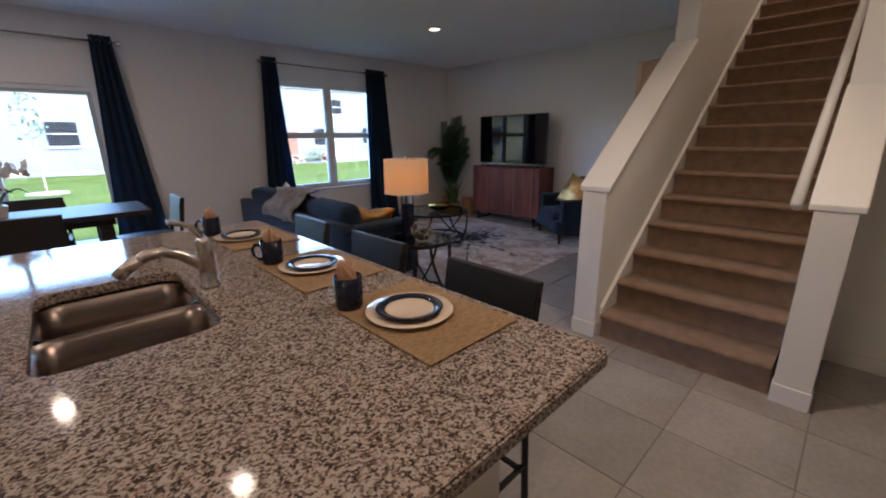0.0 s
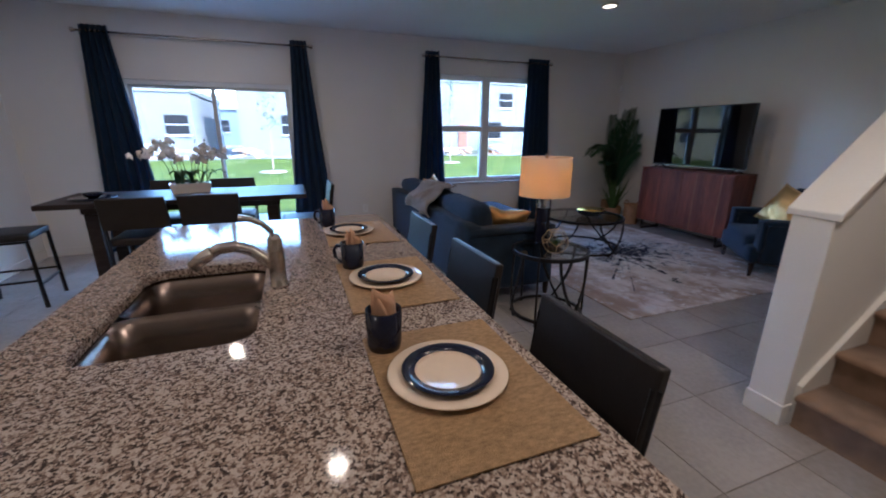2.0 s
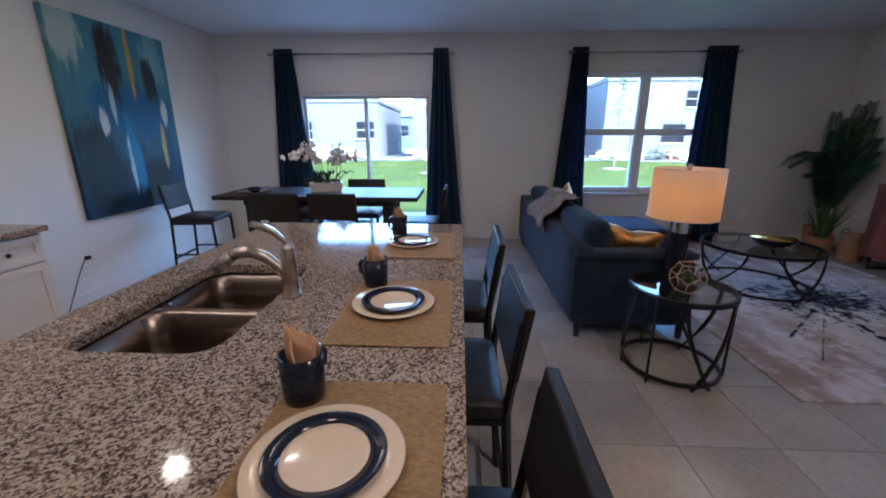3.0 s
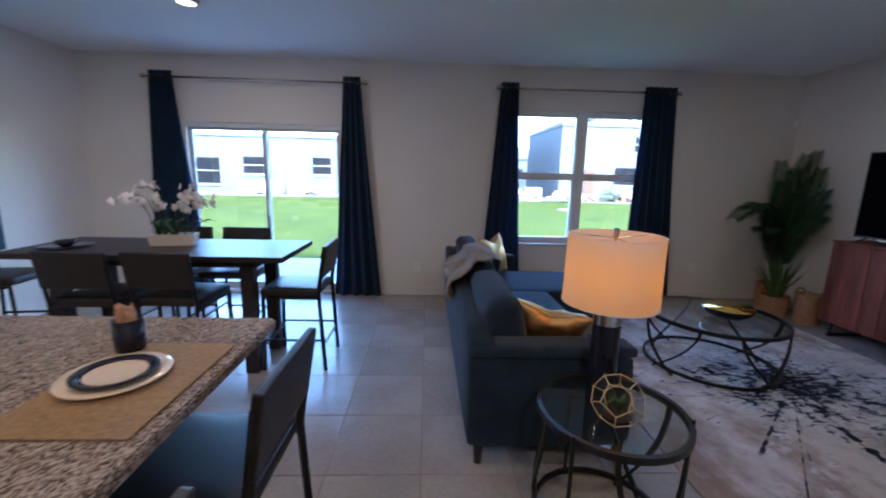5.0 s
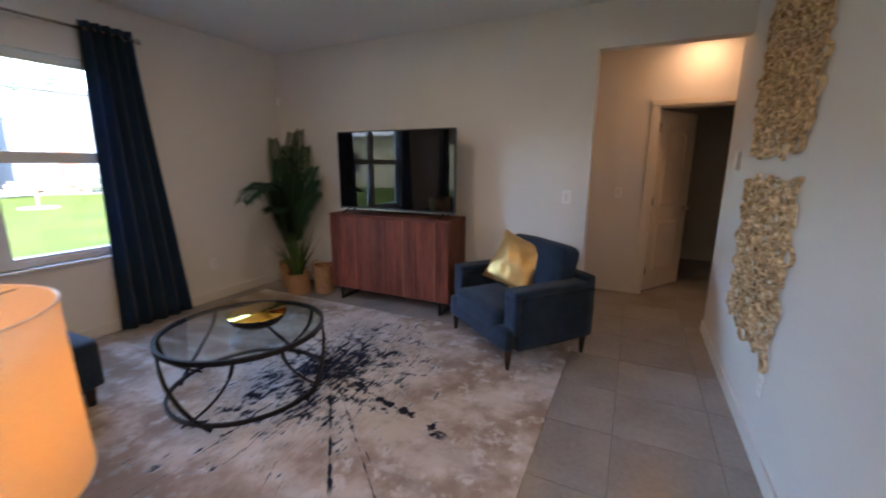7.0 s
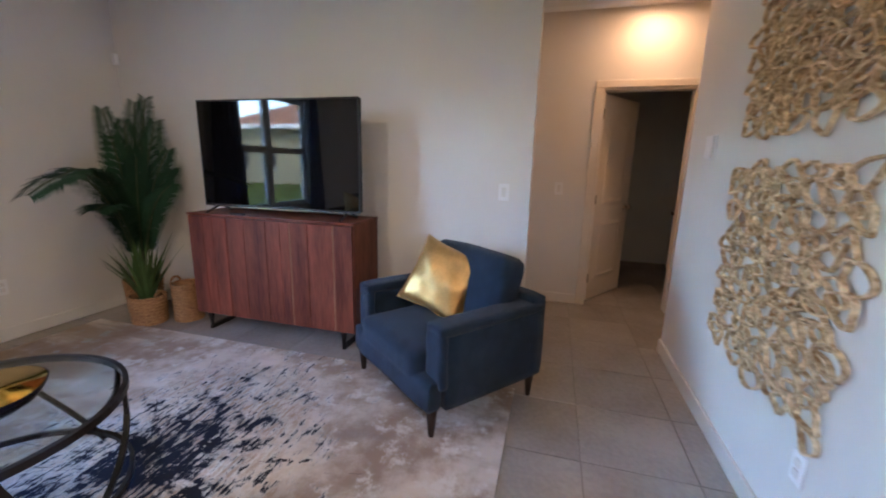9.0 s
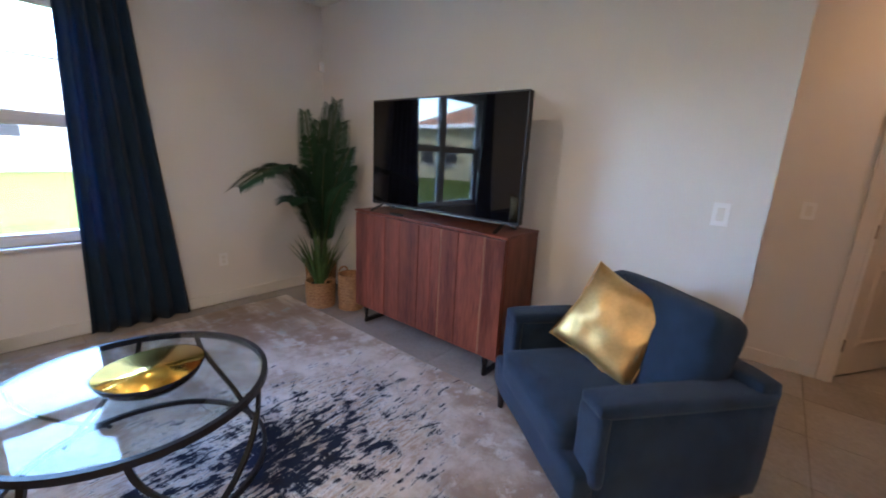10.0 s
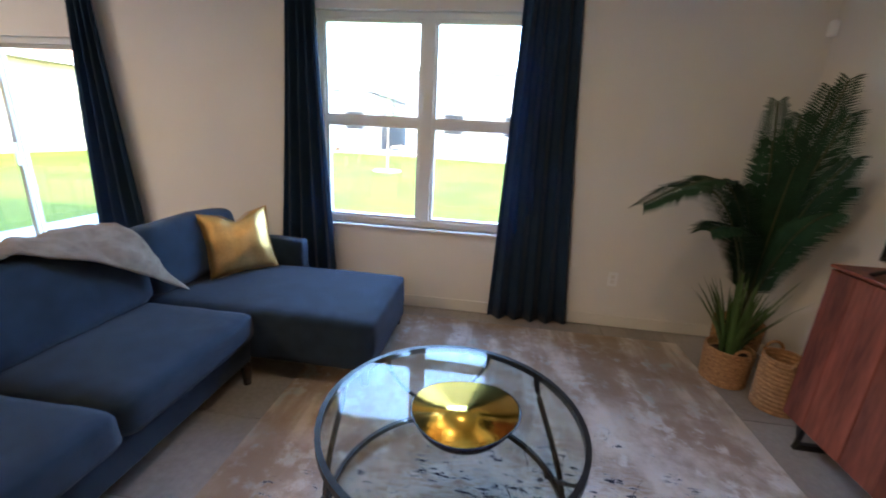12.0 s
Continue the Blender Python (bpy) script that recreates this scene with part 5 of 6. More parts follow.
def ring_table(name, label, x, y, r, h, turn, pairs, legs):
    t = thing(name, label, "table", (x, y, 0.011 if r > 0.4 else 0), turn)
    part("top_ring", tube(arc(0, 0, h - 0.012, r, 0, 2 * math.pi, 64)[:-1], 0.01, 4, flat=(0.014, 0.010), closed=True), M["iron"], t, "black metal ring")
    g = part("glass_top", cyl(None, 0, 0, h - 0.004, h + 0.004, r - 0.012, seg=64, bevel=0.0015), M["table_glass"], t, "clear round glass top")
    part("base_ring", tube(arc(0, 0, 0.035, r * 0.96, 0, 2 * math.pi, 56)[:-1], 0.01, 4, flat=(0.011, 0.009), closed=True), M["iron"], t, "black metal ring")
    for k in range(pairs):
        a = 2 * math.pi * k / pairs
        for s in (-1, 1):
            pts = []
            for i in range(17):
                v = i / 16
                off = s * radians(30) * (1 - 1.38 * v ** 1.8)
                rr = r * (0.995 - 0.03 * v + 0.02 * math.sin(math.pi * v))
                pts.append((rr * math.cos(a + off), rr * math.sin(a + off), h - 0.01 - v * (h - 0.012)))
            part("leg", tube(pts, 0.01, 4, flat=(0.007, 0.010)), M["iron"], t, "curved black metal strut")
    for k in range(legs):
        a = 2 * math.pi * (k + 0.5) / legs
        part("post", tube([((r + 0.008) * math.cos(a), (r + 0.008) * math.sin(a), h + 0.012), ((r + 0.008) * math.cos(a), (r + 0.008) * math.sin(a), 0.0)], 0.008, 8), M["iron"], t)
    return t


ring_table("coffee_table", "round glass coffee table with curved black iron legs", 3.72, 4.0, 0.48, 0.425, 15, 4, 0)
ring_table("end_table", "small round glass end table with black iron legs", 2.185, 2.52, 0.288, 0.55, 40, 3, 3)

bw = thing("decorative_bowl", "black bowl with polished gold inside on coffee table", "bowl", (3.768, 3.916, 0.4405), 20)
wob = lambda a: 1 + 0.06 * math.cos(2 * a) + 0.035 * math.sin(3 * a + 1)
o = part("shell", lathe([(0.0550, 0.0000), (0.1100, 0.0120), (0.1595, 0.0450), (0.1815, 0.0850), (0.1782, 0.0870), (0.1540, 0.0480), (0.1078, 0.0160), (0.0020, 0.0060)], 48, wob=wob), M["mug"], bw, "black outer shell", smooth=True)
part("lining", lathe([(0.1766, 0.0862), (0.1529, 0.0495), (0.1067, 0.0175), (0.0020, 0.0075), (0.0010, 0.0090), (0.1056, 0.0190), (0.1513, 0.0510), (0.1749, 0.0872)], 48, wob=wob, hoop=False), M["bowl_gold"], bw, "polished gold lining", smooth=True)

# table lamp
tl = thing("table_lamp", "lit table lamp, linen drum shade on black column", "lamp", (2.225, 2.715, 0.554))
sh = bmesh.new()
for r0, r1, z0, z1 in ((0.201, 0.196, 0.388, 0.688),):
    a = [sh.verts.new((r0 * math.cos(t), r0 * math.sin(t), z0)) for t in np.linspace(0, 2 * math.pi, 73)[:-1]]
    c = [sh.verts.new((r1 * math.cos(t), r1 * math.sin(t), z1)) for t in np.linspace(0, 2 * math.pi, 73)[:-1]]
    for i in range(72):
        sh.faces.new((a[i], a[(i + 1) % 72], c[(i + 1) % 72], c[i]))
shade = part("shade", sh, M["shade"], tl, "warm glowing linen drum shade", smooth=True)
for r, z in ((0.2015, 0.389), (0.1965, 0.687)):
    part("rim", tube(arc(0, 0, z, r, 0, 2 * math.pi, 64)[:-1], 0.0022, 6, closed=True), M["ceramic"], shade)
for k in range(3):
    a = k * 2 * math.pi / 3 + 0.4
    part("spider_arm", tube([(0, 0, 0.674), (0.195 * math.cos(a), 0.195 * math.sin(a), 0.680)], 0.0022, 6), M["nickel"], shade)
part("finial", lathe([(0.006, 0.668), (0.012, 0.674), (0.013, 0.712), (0.009, 0.718), (0.002, 0.719)], 16), M["nickel"], tl, smooth=True)
part("base", lathe([(0.002, 0.0), (0.062, 0.0), (0.064, 0.004), (0.062, 0.008), (0.060, 0.292), (0.002, 0.292)], 40), M["mug"], tl, "black column base", smooth=False)
part("neck", lathe([(0.002, 0.2925), (0.060, 0.2925), (0.060, 0.385), (0.055, 0.39), (0.002, 0.39)], 40), M["chrome"], tl, "brushed silver collar")
part("harp", tube([(0.0, 0.0, 0.39), (0.0, 0.055, 0.43), (0.0, 0.06, 0.55), (0.0, 0.0, 0.668), (0.0, -0.06, 0.55), (0.0, -0.055, 0.43), (0.0, 0.0, 0.391)], 0.0025, 6), M["nickel"], tl)

# terrarium: pentagon panes in brass edges with moss inside
te = thing("terrarium", "brass-edged geometric glass terrarium with green plant", "terrarium", (2.165, 2.44, 0.554), 25)
ico = bmesh.new()
bmesh.ops.create_icosphere(ico, subdivisions=1, radius=1.0)
cent = {f.index: f.calc_center_median().normalized() * 0.10 for f in ico.faces}
faces5 = []
for v in ico.verts:
    axis = v.co.normalized()
    s = axis.orthogonal().normalized()
    u = axis.cross(s)
    fs = sorted((f.index for f in v.link_faces), key=lambda i: math.atan2(cent[i].dot(u), cent[i].dot(s)))
    faces5.append([cent[i] for i in fs])
ico.free()
low = min(p.z for f in faces5 for p in f)
seen_edges = set()
for f in faces5:
    bm = bmesh.new()
    bm.faces.new([bm.verts.new(p - Vector((0, 0, low - 0.003))) for p in f])
    part("pane", bm, M["terr_glass"], te)
    for p, q in zip(f, f[1:] + f[:1]):
        key = tuple(sorted((tuple(round(c, 4) for c in p), tuple(round(c, 4) for c in q))))
        if key not in seen_edges:
            seen_edges.add(key)
            part("edge", tube([p - Vector((0, 0, low - 0.003)), q - Vector((0, 0, low - 0.003))], 0.0024, 6), M["brass"], te, "thin brass edge")
moss = bmesh.new()
rnd = random.Random(3)
for i in range(60):
    a, ln = rnd.uniform(0, 6.28), rnd.uniform(0.02, 0.055)
    leaf_strip([(0, 0, 0.03), (ln * 0.5 * math.cos(a), ln * 0.5 * math.sin(a), 0.05 + rnd.uniform(0, 0.03)), (ln * math.cos(a), ln * math.sin(a), 0.05 + rnd.uniform(0, 0.06))], 0.006, moss)
part("plant", moss, M["grass_leaf"], te, "small green plant")
part("soil", lathe([(0.04, 0.006), (0.055, 0.02), (0.045, 0.035), (0.002, 0.038)], 20), M["soil"], te)

# ---- television and console ----
cb = thing("media_console", "reddish acacia wood media console on black legs", "cabinet", (5.38, 4.03, 0))
part("body", box(None, 0.022, 0.40, -0.705, 0.705, 0.14, 0.93, 0.004), M["wood"], cb)
part("top", box(None, -0.002, 0.402, -0.71, 0.71, 0.9305, 0.945, 0.003), M["wood"], cb)
rnd = random.Random(21)
y = -0.70
for d in range(4):
    dr = new("door")
    dr.parent = cb
    dr["label"] = "acacia plank cabinet door"
    w = 0.35
    cut = rnd.uniform(0.35, 0.65)
    edges = [0.0, cut * w, w - 0.004]
    if d % 2:
        edges = [0.0, cut * w * 0.7, cut * w * 0.7 + 0.09, w - 0.004]
    if d < 2:
        edges.insert(2, edges[1] + 0.016)
    for q, (a, c) in enumerate(zip(edges, edges[1:])):
        bm = box(None, -0.002, 0.020, -(c - a) / 2 + 0.0008, (c - a) / 2 - 0.0008, -0.39, 0.388, 0.0012, 1)
        o = part("plank", bm, M["sapwood" if d < 2 and q == 1 else "wood"], dr)
        o.matrix_basis = pose(0, y + (a + c) / 2, 0.535)
    y += w
for s in (-1, 1):
    part("leg", tube([(0.03, s * 0.60, 0.138), (0.03, s * 0.60, 0.012), (0.36, s * 0.60, 0.012), (0.36, s * 0.60, 0.138)], 0.02, 4, flat=(0.022, 0.012)), M["iron"], cb, "black metal sled leg")

tv = thing("television", "large flat black television standing on the console", "television", (5.512, 4.005, 0.945))
part("panel", box(None, 0.012, 0.05, -0.672, 0.672, 0.055, 0.832, 0.006), M["tvframe"], tv)
bm = box(None, 0.0, 0.011, -0.673, 0.673, 0.823, 0.834)
box(bm, 0.0, 0.011, -0.673, -0.664, 0.065, 0.823)
box(bm, 0.0, 0.011, 0.664, 0.673, 0.065, 0.823)
box(bm, 0.0, 0.011, -0.673, 0.673, 0.046, 0.065)
part("bezel", bm, M["tvframe"], tv)
part("screen", box(None, 0.004, 0.010, -0.6635, 0.6635, 0.0655, 0.8225), M["tv"], tv, "glossy black screen")
part("chin_strip", box(None, -0.002, -0.0002, -0.66, 0.66, 0.046, 0.052), M["chrome"], tv)
for s in (-1, 1):
    part("foot", tube([(-0.10, s * 0.57, 0.006), (0.03, s * 0.56, 0.055), (0.15, s * 0.57, 0.006)], 0.008, 6, flat=(0.006, 0.011)), M["tvframe"], tv)
rm = thing("remote_control", "black remote control lying on the console", "remote", (5.42, 4.30, 0.9455), 80)
part("body", box(None, -0.07, 0.07, -0.02, 0.02, 0, 0.014, 0.004), M["tvframe"], rm)

# ---- plants in the corner ----


def basket(name, label, x, y, r0, r1, h, rows_n, handles=True):
    b = thing(name, label, "basket", (x, y, 0))
    prof = []
    for i in range(rows_n * 4 + 1):
        v = i / (rows_n * 4)
        prof.append((r0 + (r1 - r0) * v + 0.004 * math.sin(v * rows_n * 2 * math.pi), h * v))
    inner = [(r - 0.012, z) for r, z in reversed(prof[2:])]
    part("weave", lathe([(0.002, 0.0)] + prof + inner + [(0.002, h * 0.1)], 40), M["basket"], b, smooth=True)
    if handles:
        for s in (-1, 1):
            pts = [(0.05 * math.cos(t), s * r1, h - 0.02 + 0.06 * math.sin(t)) for t in np.linspace(0, math.pi, 12)]
            part("handle", tube(pts, 0.009, 8), M["basket"], b, "looped rope handle", smooth=True)
    return b


basket("plant_basket", "round woven seagrass basket holding a grassy plant", 5.36, 5.22, 0.125, 0.135, 0.235, 9)
basket("storage_basket", "tall narrow woven basket with loop handles", 5.52, 4.98, 0.11, 0.115, 0.32, 12)
basket("palm_pot", "brown woven pot at the foot of the palm", 5.55, 5.50, 0.13, 0.15, 0.30, 10, False)
so = thing("potting_soil", "dark potting soil in the basket", "soil", (5.36, 5.22, 0.05))
part("soil", lathe([(0.10, 0.0), (0.105, 0.14), (0.002, 0.15)], 24), M["soil"], so)
gp = thing("grass_plant", "spiky green grass plant in woven basket", "plant", (5.36, 5.22, 0.18))
rnd = random.Random(31)
for i in range(60):
    a, ln, sp = rnd.uniform(0, 6.28), rnd.uniform(0.28, 0.55), rnd.uniform(0.05, 0.26)
    bm = bmesh.new()
    leaf_strip([(0.05 * math.cos(a) + sp * t ** 1.6 * math.cos(a), 0.05 * math.sin(a) + sp * t ** 1.6 * math.sin(a), ln * t) for t in np.linspace(0, 1, 6)], 0.011, bm)
    part("blade", bm, M["grass_leaf"], gp)
pm = thing("palm", "tall dark green feathery artificial palm", "palm", (5.55, 5.48, 0.05))
part("soil", lathe([(0.11, 0.0), (0.125, 0.2), (0.002, 0.21)], 24), M["soil"], pm)
# each frond: where its tip ends, how much it arches
for tx, ty, tz, bow in ((-0.92, -0.40, 1.06, 0.40), (-0.66, -0.26, 1.16, 0.34), (-0.50, -0.30, 0.92, 0.24), (0.10, -0.02, 1.74, 0.05), (0.05, -0.20, 1.76, 0.05), (-0.12, 0.04, 1.66, 0.05),
                        (0.08, -0.34, 1.36, 0.10), (0.06, -0.26, 1.58, 0.06), (-0.14, -0.04, 1.44, 0.06), (0.12, -0.30, 1.20, 0.10), (-0.04, -0.06, 1.58, 0.05), (0.02, -0.40, 1.08, 0.14), (-0.10, -0.22, 1.30, 0.08), (-0.22, -0.02, 1.16, 0.08)):
    fr = new("frond")
    fr.parent = pm
    n = 15
    spine = [Vector((tx * t ** 1.6, ty * t ** 1.6, 0.12 + (tz - 0.12) * t + bow * math.sin(math.pi * t ** 1.4))) for t in np.linspace(0, 1, n)]
    part("rachis", tube(spine, 0.006, 6), M["stem"], fr)
    bm = bmesh.new()
    for i in range(64):
        t = 0.30 + 0.70 * i / 63
        k = t * (n - 1)
        j = min(int(k), n - 2)
        p = spine[j].lerp(spine[j + 1], k - j)
        d = (spine[j + 1] - spine[j]).normalized()
        s = d.cross(Vector((0, 0, 1))).normalized() if abs(tx) + abs(ty) > 0.45 else Vector((math.cos(-0.8 + 0.7 * math.sin(40 * tz)), math.sin(-0.8 + 0.7 * math.sin(40 * tz)), 0))
        ln = 0.185 * math.sin(math.pi * (0.18 + 0.72 * (t - 0.30) / 0.70)) + 0.03
        for sg in (-1, 1):
            o = s * sg
            jit = (1 if abs(tx) + abs(ty) > 0.45 else 0.85) + 0.15 * noise.noise((i * 1.3, tx * 9, sg))
            leaf_strip([p, p + (o * 0.85 + d * 0.50) * ln * 0.5 * jit, p + (o * 0.82 + d * 0.72) * ln * jit - Vector((0, 0, 0.24 * ln))], 0.0105 if abs(tx) + abs(ty) > 0.45 else 0.0065, bm, d if abs(tx) + abs(ty) <= 0.45 else None)
    for v in bm.verts:
        v.co.x, v.co.y = min(v.co.x, X - 0.012 - 5.55), min(v.co.y, W - 0.012 - 5.48)
    part("blade", bm, M["leaf"], fr)

# ---- wall art of looped brass rings ----


def bent_band(x, y, z, rx, rz, turn, wob, lean, hw, hd, n=22):
    """A closed flat band standing off the wall, its edge towards the room."""
    pts = []
    for k in range(n):
        a = 2 * math.pi * k / n
        px, pz = rx * math.cos(a) * (1 + 0.10 * math.sin(3 * a + wob)), rz * math.sin(a) * (1 + lean * math.cos(a))
        pts.append(Vector((x + px * math.cos(turn) - pz * math.sin(turn), y + 0.006 * math.sin(2 * a + wob), z + px * math.sin(turn) + pz * math.cos(turn))))
    bm, rings = bmesh.new(), []
    for k, p in enumerate(pts):
        d = pts[(k + 1) % n] - pts[k - 1]
        side = Vector((d.z, 0, -d.x)).normalized() * hw
        rings.append([bm.verts.new(p + side * sg + Vector((0, hd * sy, 0))) for sg, sy in ((1, -1), (0.7, 1), (-0.7, 1), (-1, -1))])
    for a, c in zip(rings, rings[1:] + rings[:1]):
        for k in range(4):
            bm.faces.new((a[k], a[(k + 1) % 4], c[(k + 1) % 4], c[k]))
    return bm


def ring_art(z0, z1, seed, rows_n, cols):
    """Overlapping bent bands in staggered rows; the lowest row hangs unevenly."""
    t = thing("wall_art", "square panel of hammered brass loops on wall", "wall art", (4.80, AY + 0.003, 0), group="brass ring panels")
    rnd = random.Random(seed)
    for j in range(rows_n):
        for i in range(cols):
            x = -0.42 + 0.84 * (i + (0.5 if j % 2 else 0.0) + rnd.uniform(-0.3, 0.3)) / (cols - 0.5)
            z = z0 + 0.045 + (z1 - z0 - 0.09) * (j + rnd.uniform(-0.35, 0.35)) / (rows_n - 1)
            if j == 0 and rnd.random() < 0.25:
                continue
            rx = rnd.uniform(0.042, 0.078)
            bm = bent_band(x, rnd.uniform(0.014, 0.026), z, rx, rx * rnd.uniform(0.5, 0.8), rnd.uniform(-0.8, 0.8), rnd.uniform(0, 6.28), rnd.uniform(-0.25, 0.25), rnd.uniform(0.0045, 0.0065), 0.009)
            part("ring", bm, M["band"], t)
    return t


ring_art(1.505, 2.41, 41, 15, 10)
ring_art(0.49, 1.40, 42, 13, 9)

# ---- switches, outlets, sensors ----


def plate_on(name, label, category, place, turn, w, h, kind):
    t = thing(name, label, category, place, turn)
    part("plate", box(None, -w / 2, w / 2, -0.007, 0.0, -h / 2, h / 2, 0.003), M["plastic"], t)
    if kind == "rocker":
        for k in range(max(1, round(w / 0.075))):
            cx = (k - (max(1, round(w / 0.075)) - 1) / 2) * 0.046
            part("rocker", box(None, cx - 0.016, cx + 0.016, -0.011, -0.0075, -0.033, 0.033, 0.002), M["white"], t)
    elif kind == "outlet":
        for z in (-0.02, 0.02):
            part("socket", box(None, -0.015, 0.015, -0.0095, -0.0075, z - 0.014, z + 0.014, 0.003), M["white"], t)
    return t


plate_on("light_switch", "white rocker light switch on the wall", "switch", (X - 0.001, 2.372, 1.17), -90, 0.075, 0.118, "rocker")
plate_on("light_switch", "cream rocker light switch in the hall", "switch", (7.049, 1.99, 1.15), -90, 0.075, 0.118, "rocker")
plate_on("light_switch", "white double rocker light switch on the wall", "switch", (3.299, -0.53, 1.14), -90, 0.12, 0.118, "rocker")
plate_on("light_switch", "white rocker light switch beside the kitchen", "switch", (XL + 0.001, 2.86, 1.16), 90, 0.075, 0.118, "rocker")
plate_on("wall_outlet", "white wall outlet above the baseboard", "outlet", (4.78, W - 0.001, 0.40), 0, 0.072, 0.115, "outlet")
plate_on("wall_outlet", "white wall outlet above the baseboard", "outlet", (1.30, W - 0.001, 0.36), 0, 0.072, 0.115, "outlet")
plate_on("wall_outlet", "white wall outlet below the painting", "outlet", (XL + 0.001, 3.38, 0.38), 90, 0.072, 0.115, "outlet")
plate_on("wall_outlet", "white wall outlet over the worktop", "outlet", (XL + 0.001, 2.30, 1.10), 90, 0.072, 0.115, "outlet")
plate_on("wall_outlet", "white wall outlet below the brass panels", "outlet", (4.43, AY + 0.001, 0.38), 180, 0.072, 0.115, "outlet")
th = plate_on("thermostat", "white box thermostat on the wall", "thermostat", (5.69, AY + 0.001, 1.485), 180, 0.11, 0.14, "box")
part("cover", box(None, -0.05, 0.05, -0.028, -0.0075, -0.065, 0.065, 0.006), M["plastic"], th)
sn = thing("motion_detector", "small white sensor mounted in the corner", "sensor", (X - 0.03, W - 0.03, 2.18))
part("case", box(None, -0.022, 0.022, -0.02, 0.02, -0.045, 0.045, 0.008), M["plastic"], sn)
cord = thing("power_cord", "black cord trailing from outlet to the floor", "cord", (0, 0, 0))
part("cable", tube([(XL + 0.012, 3.38, 0.40), (XL + 0.05, 3.34, 0.42), (XL + 0.07, 3.22, 0.28), (XL + 0.10, 3.05, 0.05), (XL + 0.3, 2.8, 0.006), (XL + 0.6, 2.72, 0.006)], 0.004, 6), M["tvframe"], cord, smooth=True)
part("plug", box(None, XL + 0.012, XL + 0.045, 3.36, 3.40, 0.385, 0.415, 0.004), M["tvframe"], cord)
# the added, unseen downlights get the same trim and glowing disc
for cx, cy in CANS + [(6.78, 1.31)]:
    c = thing("recessed_light", "lit recessed ceiling downlight with white trim", "ceiling light", (cx, cy, 2.70))
    part("trim", lathe([(0.066, 0.006), (0.066, 0.0), (0.085, 0.004), (0.09, 0.0195), (0.066, 0.0195)], 36, hoop=True), M["white"], c, smooth=True)
    part("diffuser", cyl(None, 0, 0, 0.006, 0.010, 0.0655, seg=32), M["diffuser"], c, "glowing warm diffuser")

# ---- kitchen run along the wall ----
for i, y0 in enumerate((1.62, 0.70, -0.22)):
    k = thing("base_cabinet", "white shaker base cabinet with drawers below worktop", "cabinet", (XL + 0.005, y0, 0), group="kitchen base cabinets")
    part("body", box(None, 0.0, 0.60, 0.002, 0.918, 0.10, 0.845), M["cab"], k)
    part("toe_kick", box(None, 0.0, 0.54, 0.002, 0.918, 0, 0.10), M["cab"], k)
    for d in range(2):
        a = 0.012 + 0.453 * d
        for nm, z0, z1 in (("drawer", 0.665, 0.83), ("door", 0.12, 0.65)):
            bm = box(None, 0.601, 0.612, a, a + 0.441, z0, z1)
            o = part(nm, bm, M["cab"], k)
            f = bmesh.new()
            for b4 in ((a, a + 0.441, z0, z0 + 0.05), (a, a + 0.441, z1 - 0.05, z1), (a, a + 0.05, z0 + 0.05, z1 - 0.05), (a + 0.391, a + 0.441, z0 + 0.05, z1 - 0.05)):
                box(f, 0.6125, 0.621, b4[0], b4[1], b4[2], b4[3])
            part("shaker_frame", f, M["cab"], o)
            kx = a + 0.22 if nm == "drawer" else (a + 0.405 if d == 0 else a + 0.036)
            kb = part("knob", lathe([(0.005, 0), (0.005, 0.012), (0.014, 0.018), (0.014, 0.024), (0.002, 0.028)], 16), M["iron"], o, "dark round knob", smooth=True)
            kb.matrix_basis = pose(0.622, kx, z1 - 0.08 if nm == "drawer" else z1 - 0.06, 0, 90, 0)
    u = thing("wall_cabinet", "white shaker wall cabinet above the worktop", "cabinet", (XL + 0.005, y0 - 0.06, 0), group="kitchen wall cabinets")
    part("body", box(None, 0.0, 0.32, 0.002, 0.918, 1.37, 2.36), M["cab"], u)
    for d in range(2):
        a = 0.012 + 0.453 * d
        o = part("door", box(None, 0.321, 0.332, a, a + 0.441, 1.38, 2.35), M["cab"], u)
        f = bmesh.new()
        for b4 in ((a, a + 0.441, 1.38, 1.44), (a, a + 0.441, 2.29, 2.35), (a, a + 0.06, 1.44, 2.29), (a + 0.381, a + 0.441, 1.44, 2.29)):
            box(f, 0.3325, 0.341, b4[0], b4[1], b4[2], b4[3])
        part("shaker_frame", f, M["cab"], o)
        kb = part("knob", lathe([(0.005, 0), (0.005, 0.012), (0.014, 0.018), (0.014, 0.024), (0.002, 0.028)], 16), M["iron"], o, "dark round knob", smooth=True)
        kb.matrix_basis = pose(0.342, a + 0.405 if d == 0 else a + 0.036, 1.43, 0, 90, 0)
ct = thing("kitchen_worktop", "speckled granite kitchen worktop with low backsplash", "worktop", (XL + 0.004, 1.16, 0.846))
part("slab", box(None, 0.0, 0.655, -1.40, 1.40, 0.0, 0.036, 0.004), M["granite"], ct)
part("backsplash", box(None, 0.0, 0.02, -1.40, 1.40, 0.0365, 0.136, 0.003), M["granite"], ct)
ty = thing("serving_tray", "slatted wooden serving tray on the worktop", "tray", (XL + 0.36, 1.86, 0.8825), 4)
for i in range(5):
    part("slat", box(None, -0.12 + 0.05 * i, -0.076 + 0.05 * i, -0.2, 0.2, 0.012, 0.024, 0.003), M["tray_wood"], ty)
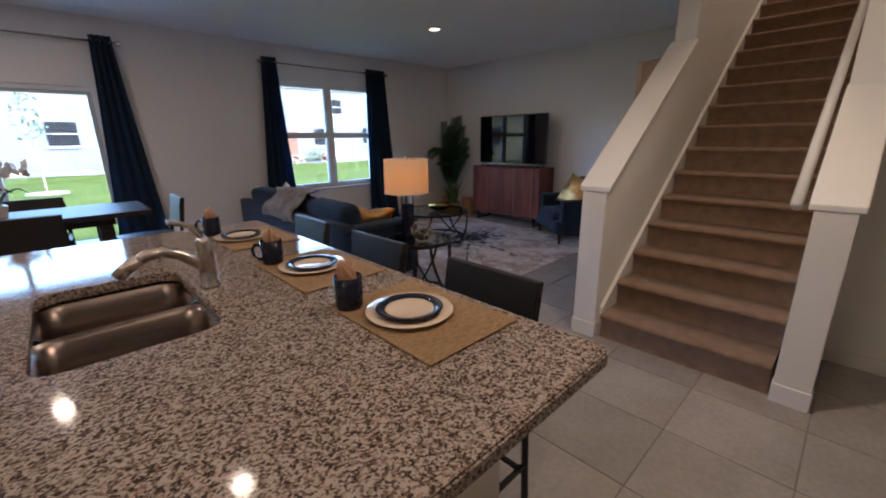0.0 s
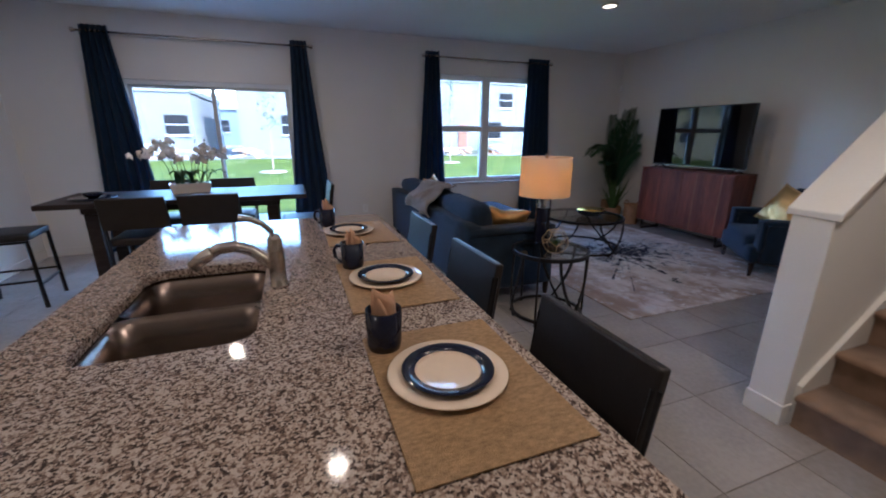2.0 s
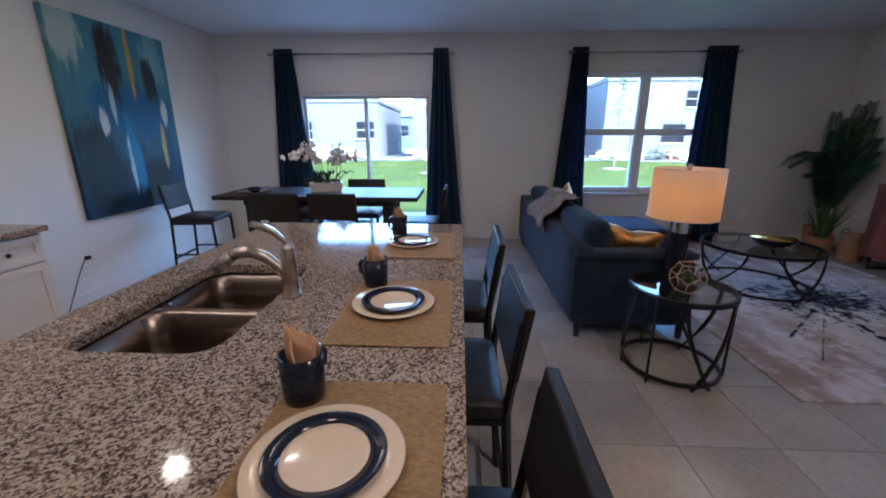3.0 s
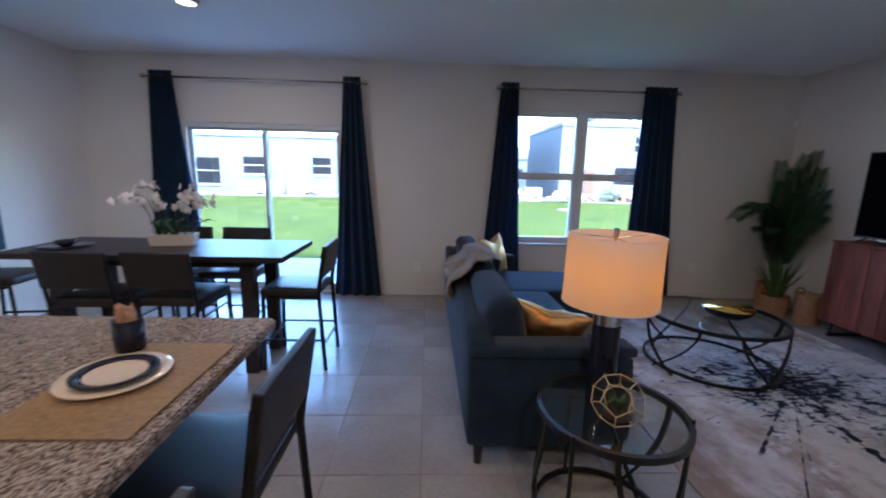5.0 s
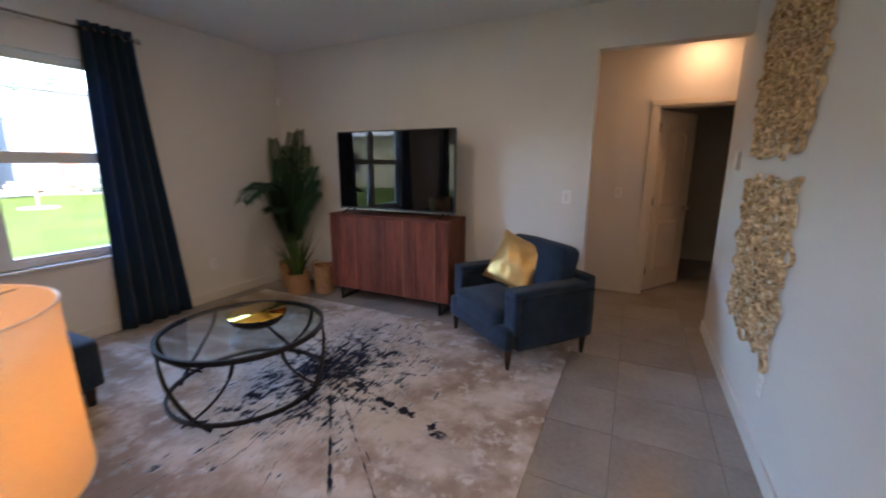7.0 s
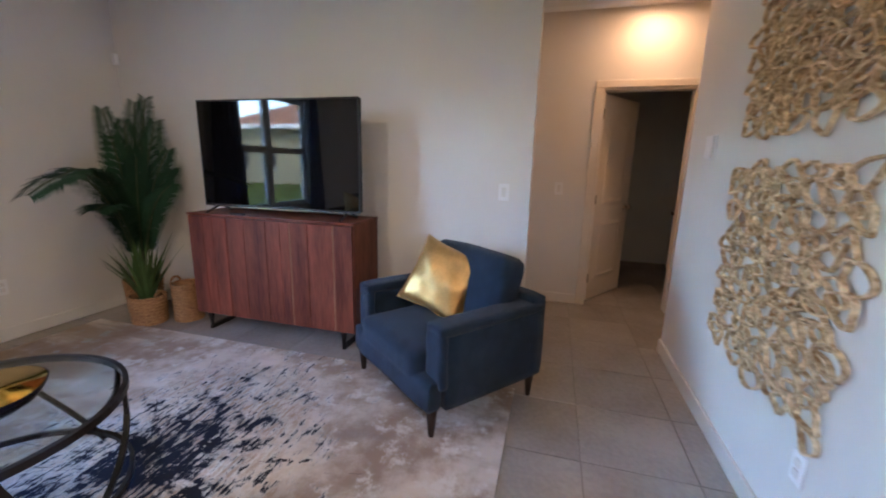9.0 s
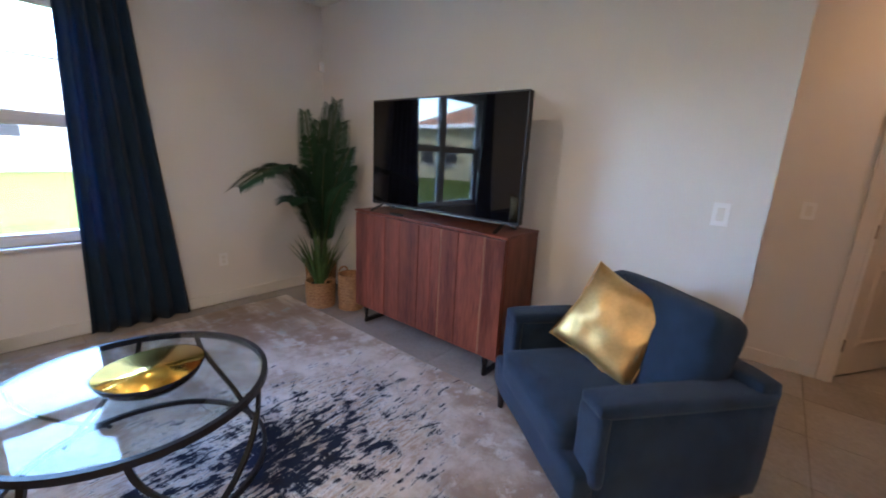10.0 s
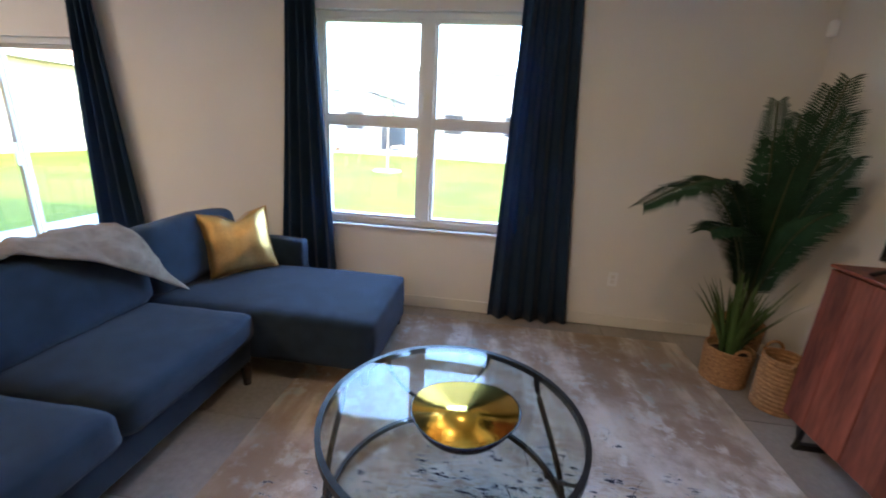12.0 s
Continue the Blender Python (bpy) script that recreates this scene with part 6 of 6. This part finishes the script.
for s in (-0.15, 0.15):
    part("rail", box(None, -0.12, 0.124, s - 0.015, s + 0.015, 0.0, 0.0118), M["tray_wood"], ty)
for dx, dy, hh in ((0.20, 2.10, 0.12), (0.16, 1.95, 0.13)):
    j = thing("glass_jar", "small glass jar with a silver lid", "jar", (XL + dx, dy, 0.8825))
    part("jar", lathe([(0.03, 0), (0.036, 0.01), (0.036, hh - 0.03), (0.028, hh - 0.015), (0.026, hh - 0.015), (0.033, hh - 0.035), (0.033, 0.012), (0.002, 0.006)], 24), M["terr_glass"], j, smooth=True)
    part("lid", lathe([(0.002, hh - 0.014), (0.031, hh - 0.014), (0.031, hh + 0.012), (0.002, hh + 0.014)], 24), M["chrome"], j)
bx = thing("wooden_box", "dark small box among the worktop jars", "box", (XL + 0.19, 2.02, 0.8825))
part("body", box(None, -0.04, 0.04, -0.03, 0.03, 0, 0.09, 0.004), M["espresso"], bx)

# ---- bathroom seen through the door ----
wc = thing("toilet", "white porcelain toilet in the dark bathroom", "toilet", (8.75, 1.62, 0), 90)
part("bowl", lathe([(0.10, 0), (0.11, 0.05), (0.10, 0.2), (0.18, 0.36), (0.19, 0.40), (0.15, 0.40), (0.09, 0.28), (0.002, 0.25)], 28), M["porcelain"], wc, smooth=True)
part("seat", lathe([(0.12, 0.401), (0.195, 0.401), (0.195, 0.42), (0.12, 0.42)], 28, hoop=True), M["porcelain"], wc, smooth=True)
part("tank", box(None, -0.21, 0.21, -0.42, -0.24, 0.36, 0.74, 0.02), M["porcelain"], wc)
part("tank_lid", box(None, -0.22, 0.22, -0.43, -0.23, 0.741, 0.775, 0.01), M["porcelain"], wc)
vn = thing("vanity", "white bathroom vanity with a dark top", "vanity", (8.1, 0.03, 0))
part("body", box(None, -0.45, 0.45, 0.0, 0.53, 0.1, 0.80), M["cab"], vn)
part("toe_kick", box(None, -0.45, 0.45, 0.0, 0.46, 0.0, 0.099), M["cab"], vn)
part("top", box(None, -0.47, 0.47, 0.0, 0.56, 0.801, 0.84, 0.004), M["granite"], vn)
for s in (-1, 1):
    part("door", box(None, s * 0.225 - 0.215, s * 0.225 + 0.215, 0.5305, 0.547, 0.13, 0.78, 0.003), M["cab"], vn)
pc = thing("framed_print", "small dark floral print on the bathroom wall", "picture", (9.298, 1.50, 1.55))
part("canvas", box(None, -0.025, -0.001, -0.22, 0.22, -0.22, 0.22, 0.003), M["canvas_dark"], pc)

# ---- floor tiles ----
bm = box(None, XL - T, 3.42, -3.35, W + T, -0.15, -0.004)
box(bm, 3.42, X + 0.12, -0.17, W + T, -0.15, -0.004)
box(bm, X + 0.12, 9.42, -0.17, 2.85, -0.15, -0.004)
floor = solid("floor", bm, M["grout"], "large beige ceramic tiles with dark joints", "floor")
TX, TY, GAP = 0.475, 0.50, 0.0045
bm = box(None, -TX / 2 + GAP / 2, TX / 2 - GAP / 2, -TY / 2 + GAP / 2, TY / 2 - GAP / 2, -0.0105, 0.0, 0.0014, 1)
tile_mesh = link("tile", bm, M["tile"])
rest = []
for i in range(-8, 19):
    for j in range(-9, 13):
        cx, cy = 0.93 + TX * (i + 0.5), 0.31 + TY * (j + 0.5)
        if cx < XL - 0.2 or cx > 9.3 or cy < -3.3 or cy > W - 0.1 or (cx > X - 0.05 and cy > 2.6) or (cx > 3.3 and cy < 0.0):
            continue
        if 0.0 < cx < 7.1 and -0.8 < cy < W + 0.1:
            piece("tile", tile_mesh, floor, (cx, cy, 0))
        else:
            rest.append((cx, cy))
vs, fs = [], []
for cx, cy in rest:
    k = len(vs)
    hx, hy = TX / 2 - GAP / 2, TY / 2 - GAP / 2
    vs += [(cx + sx * hx, cy + sy * hy, z) for z in (-0.0105, 0.0) for sx, sy in ((-1, -1), (1, -1), (1, 1), (-1, 1))]
    fs += [(k + 4, k + 5, k + 6, k + 7)] + [(k + a, k + (a + 1) % 4, k + 4 + (a + 1) % 4, k + 4 + a) for a in range(4)]
me = bpy.data.meshes.new("tile")
me.from_pydata(vs, [], fs)
me.materials.append(M["tile"])
o = new("far_tiles", me)
o.parent = floor
o["kind"] = "stuff"
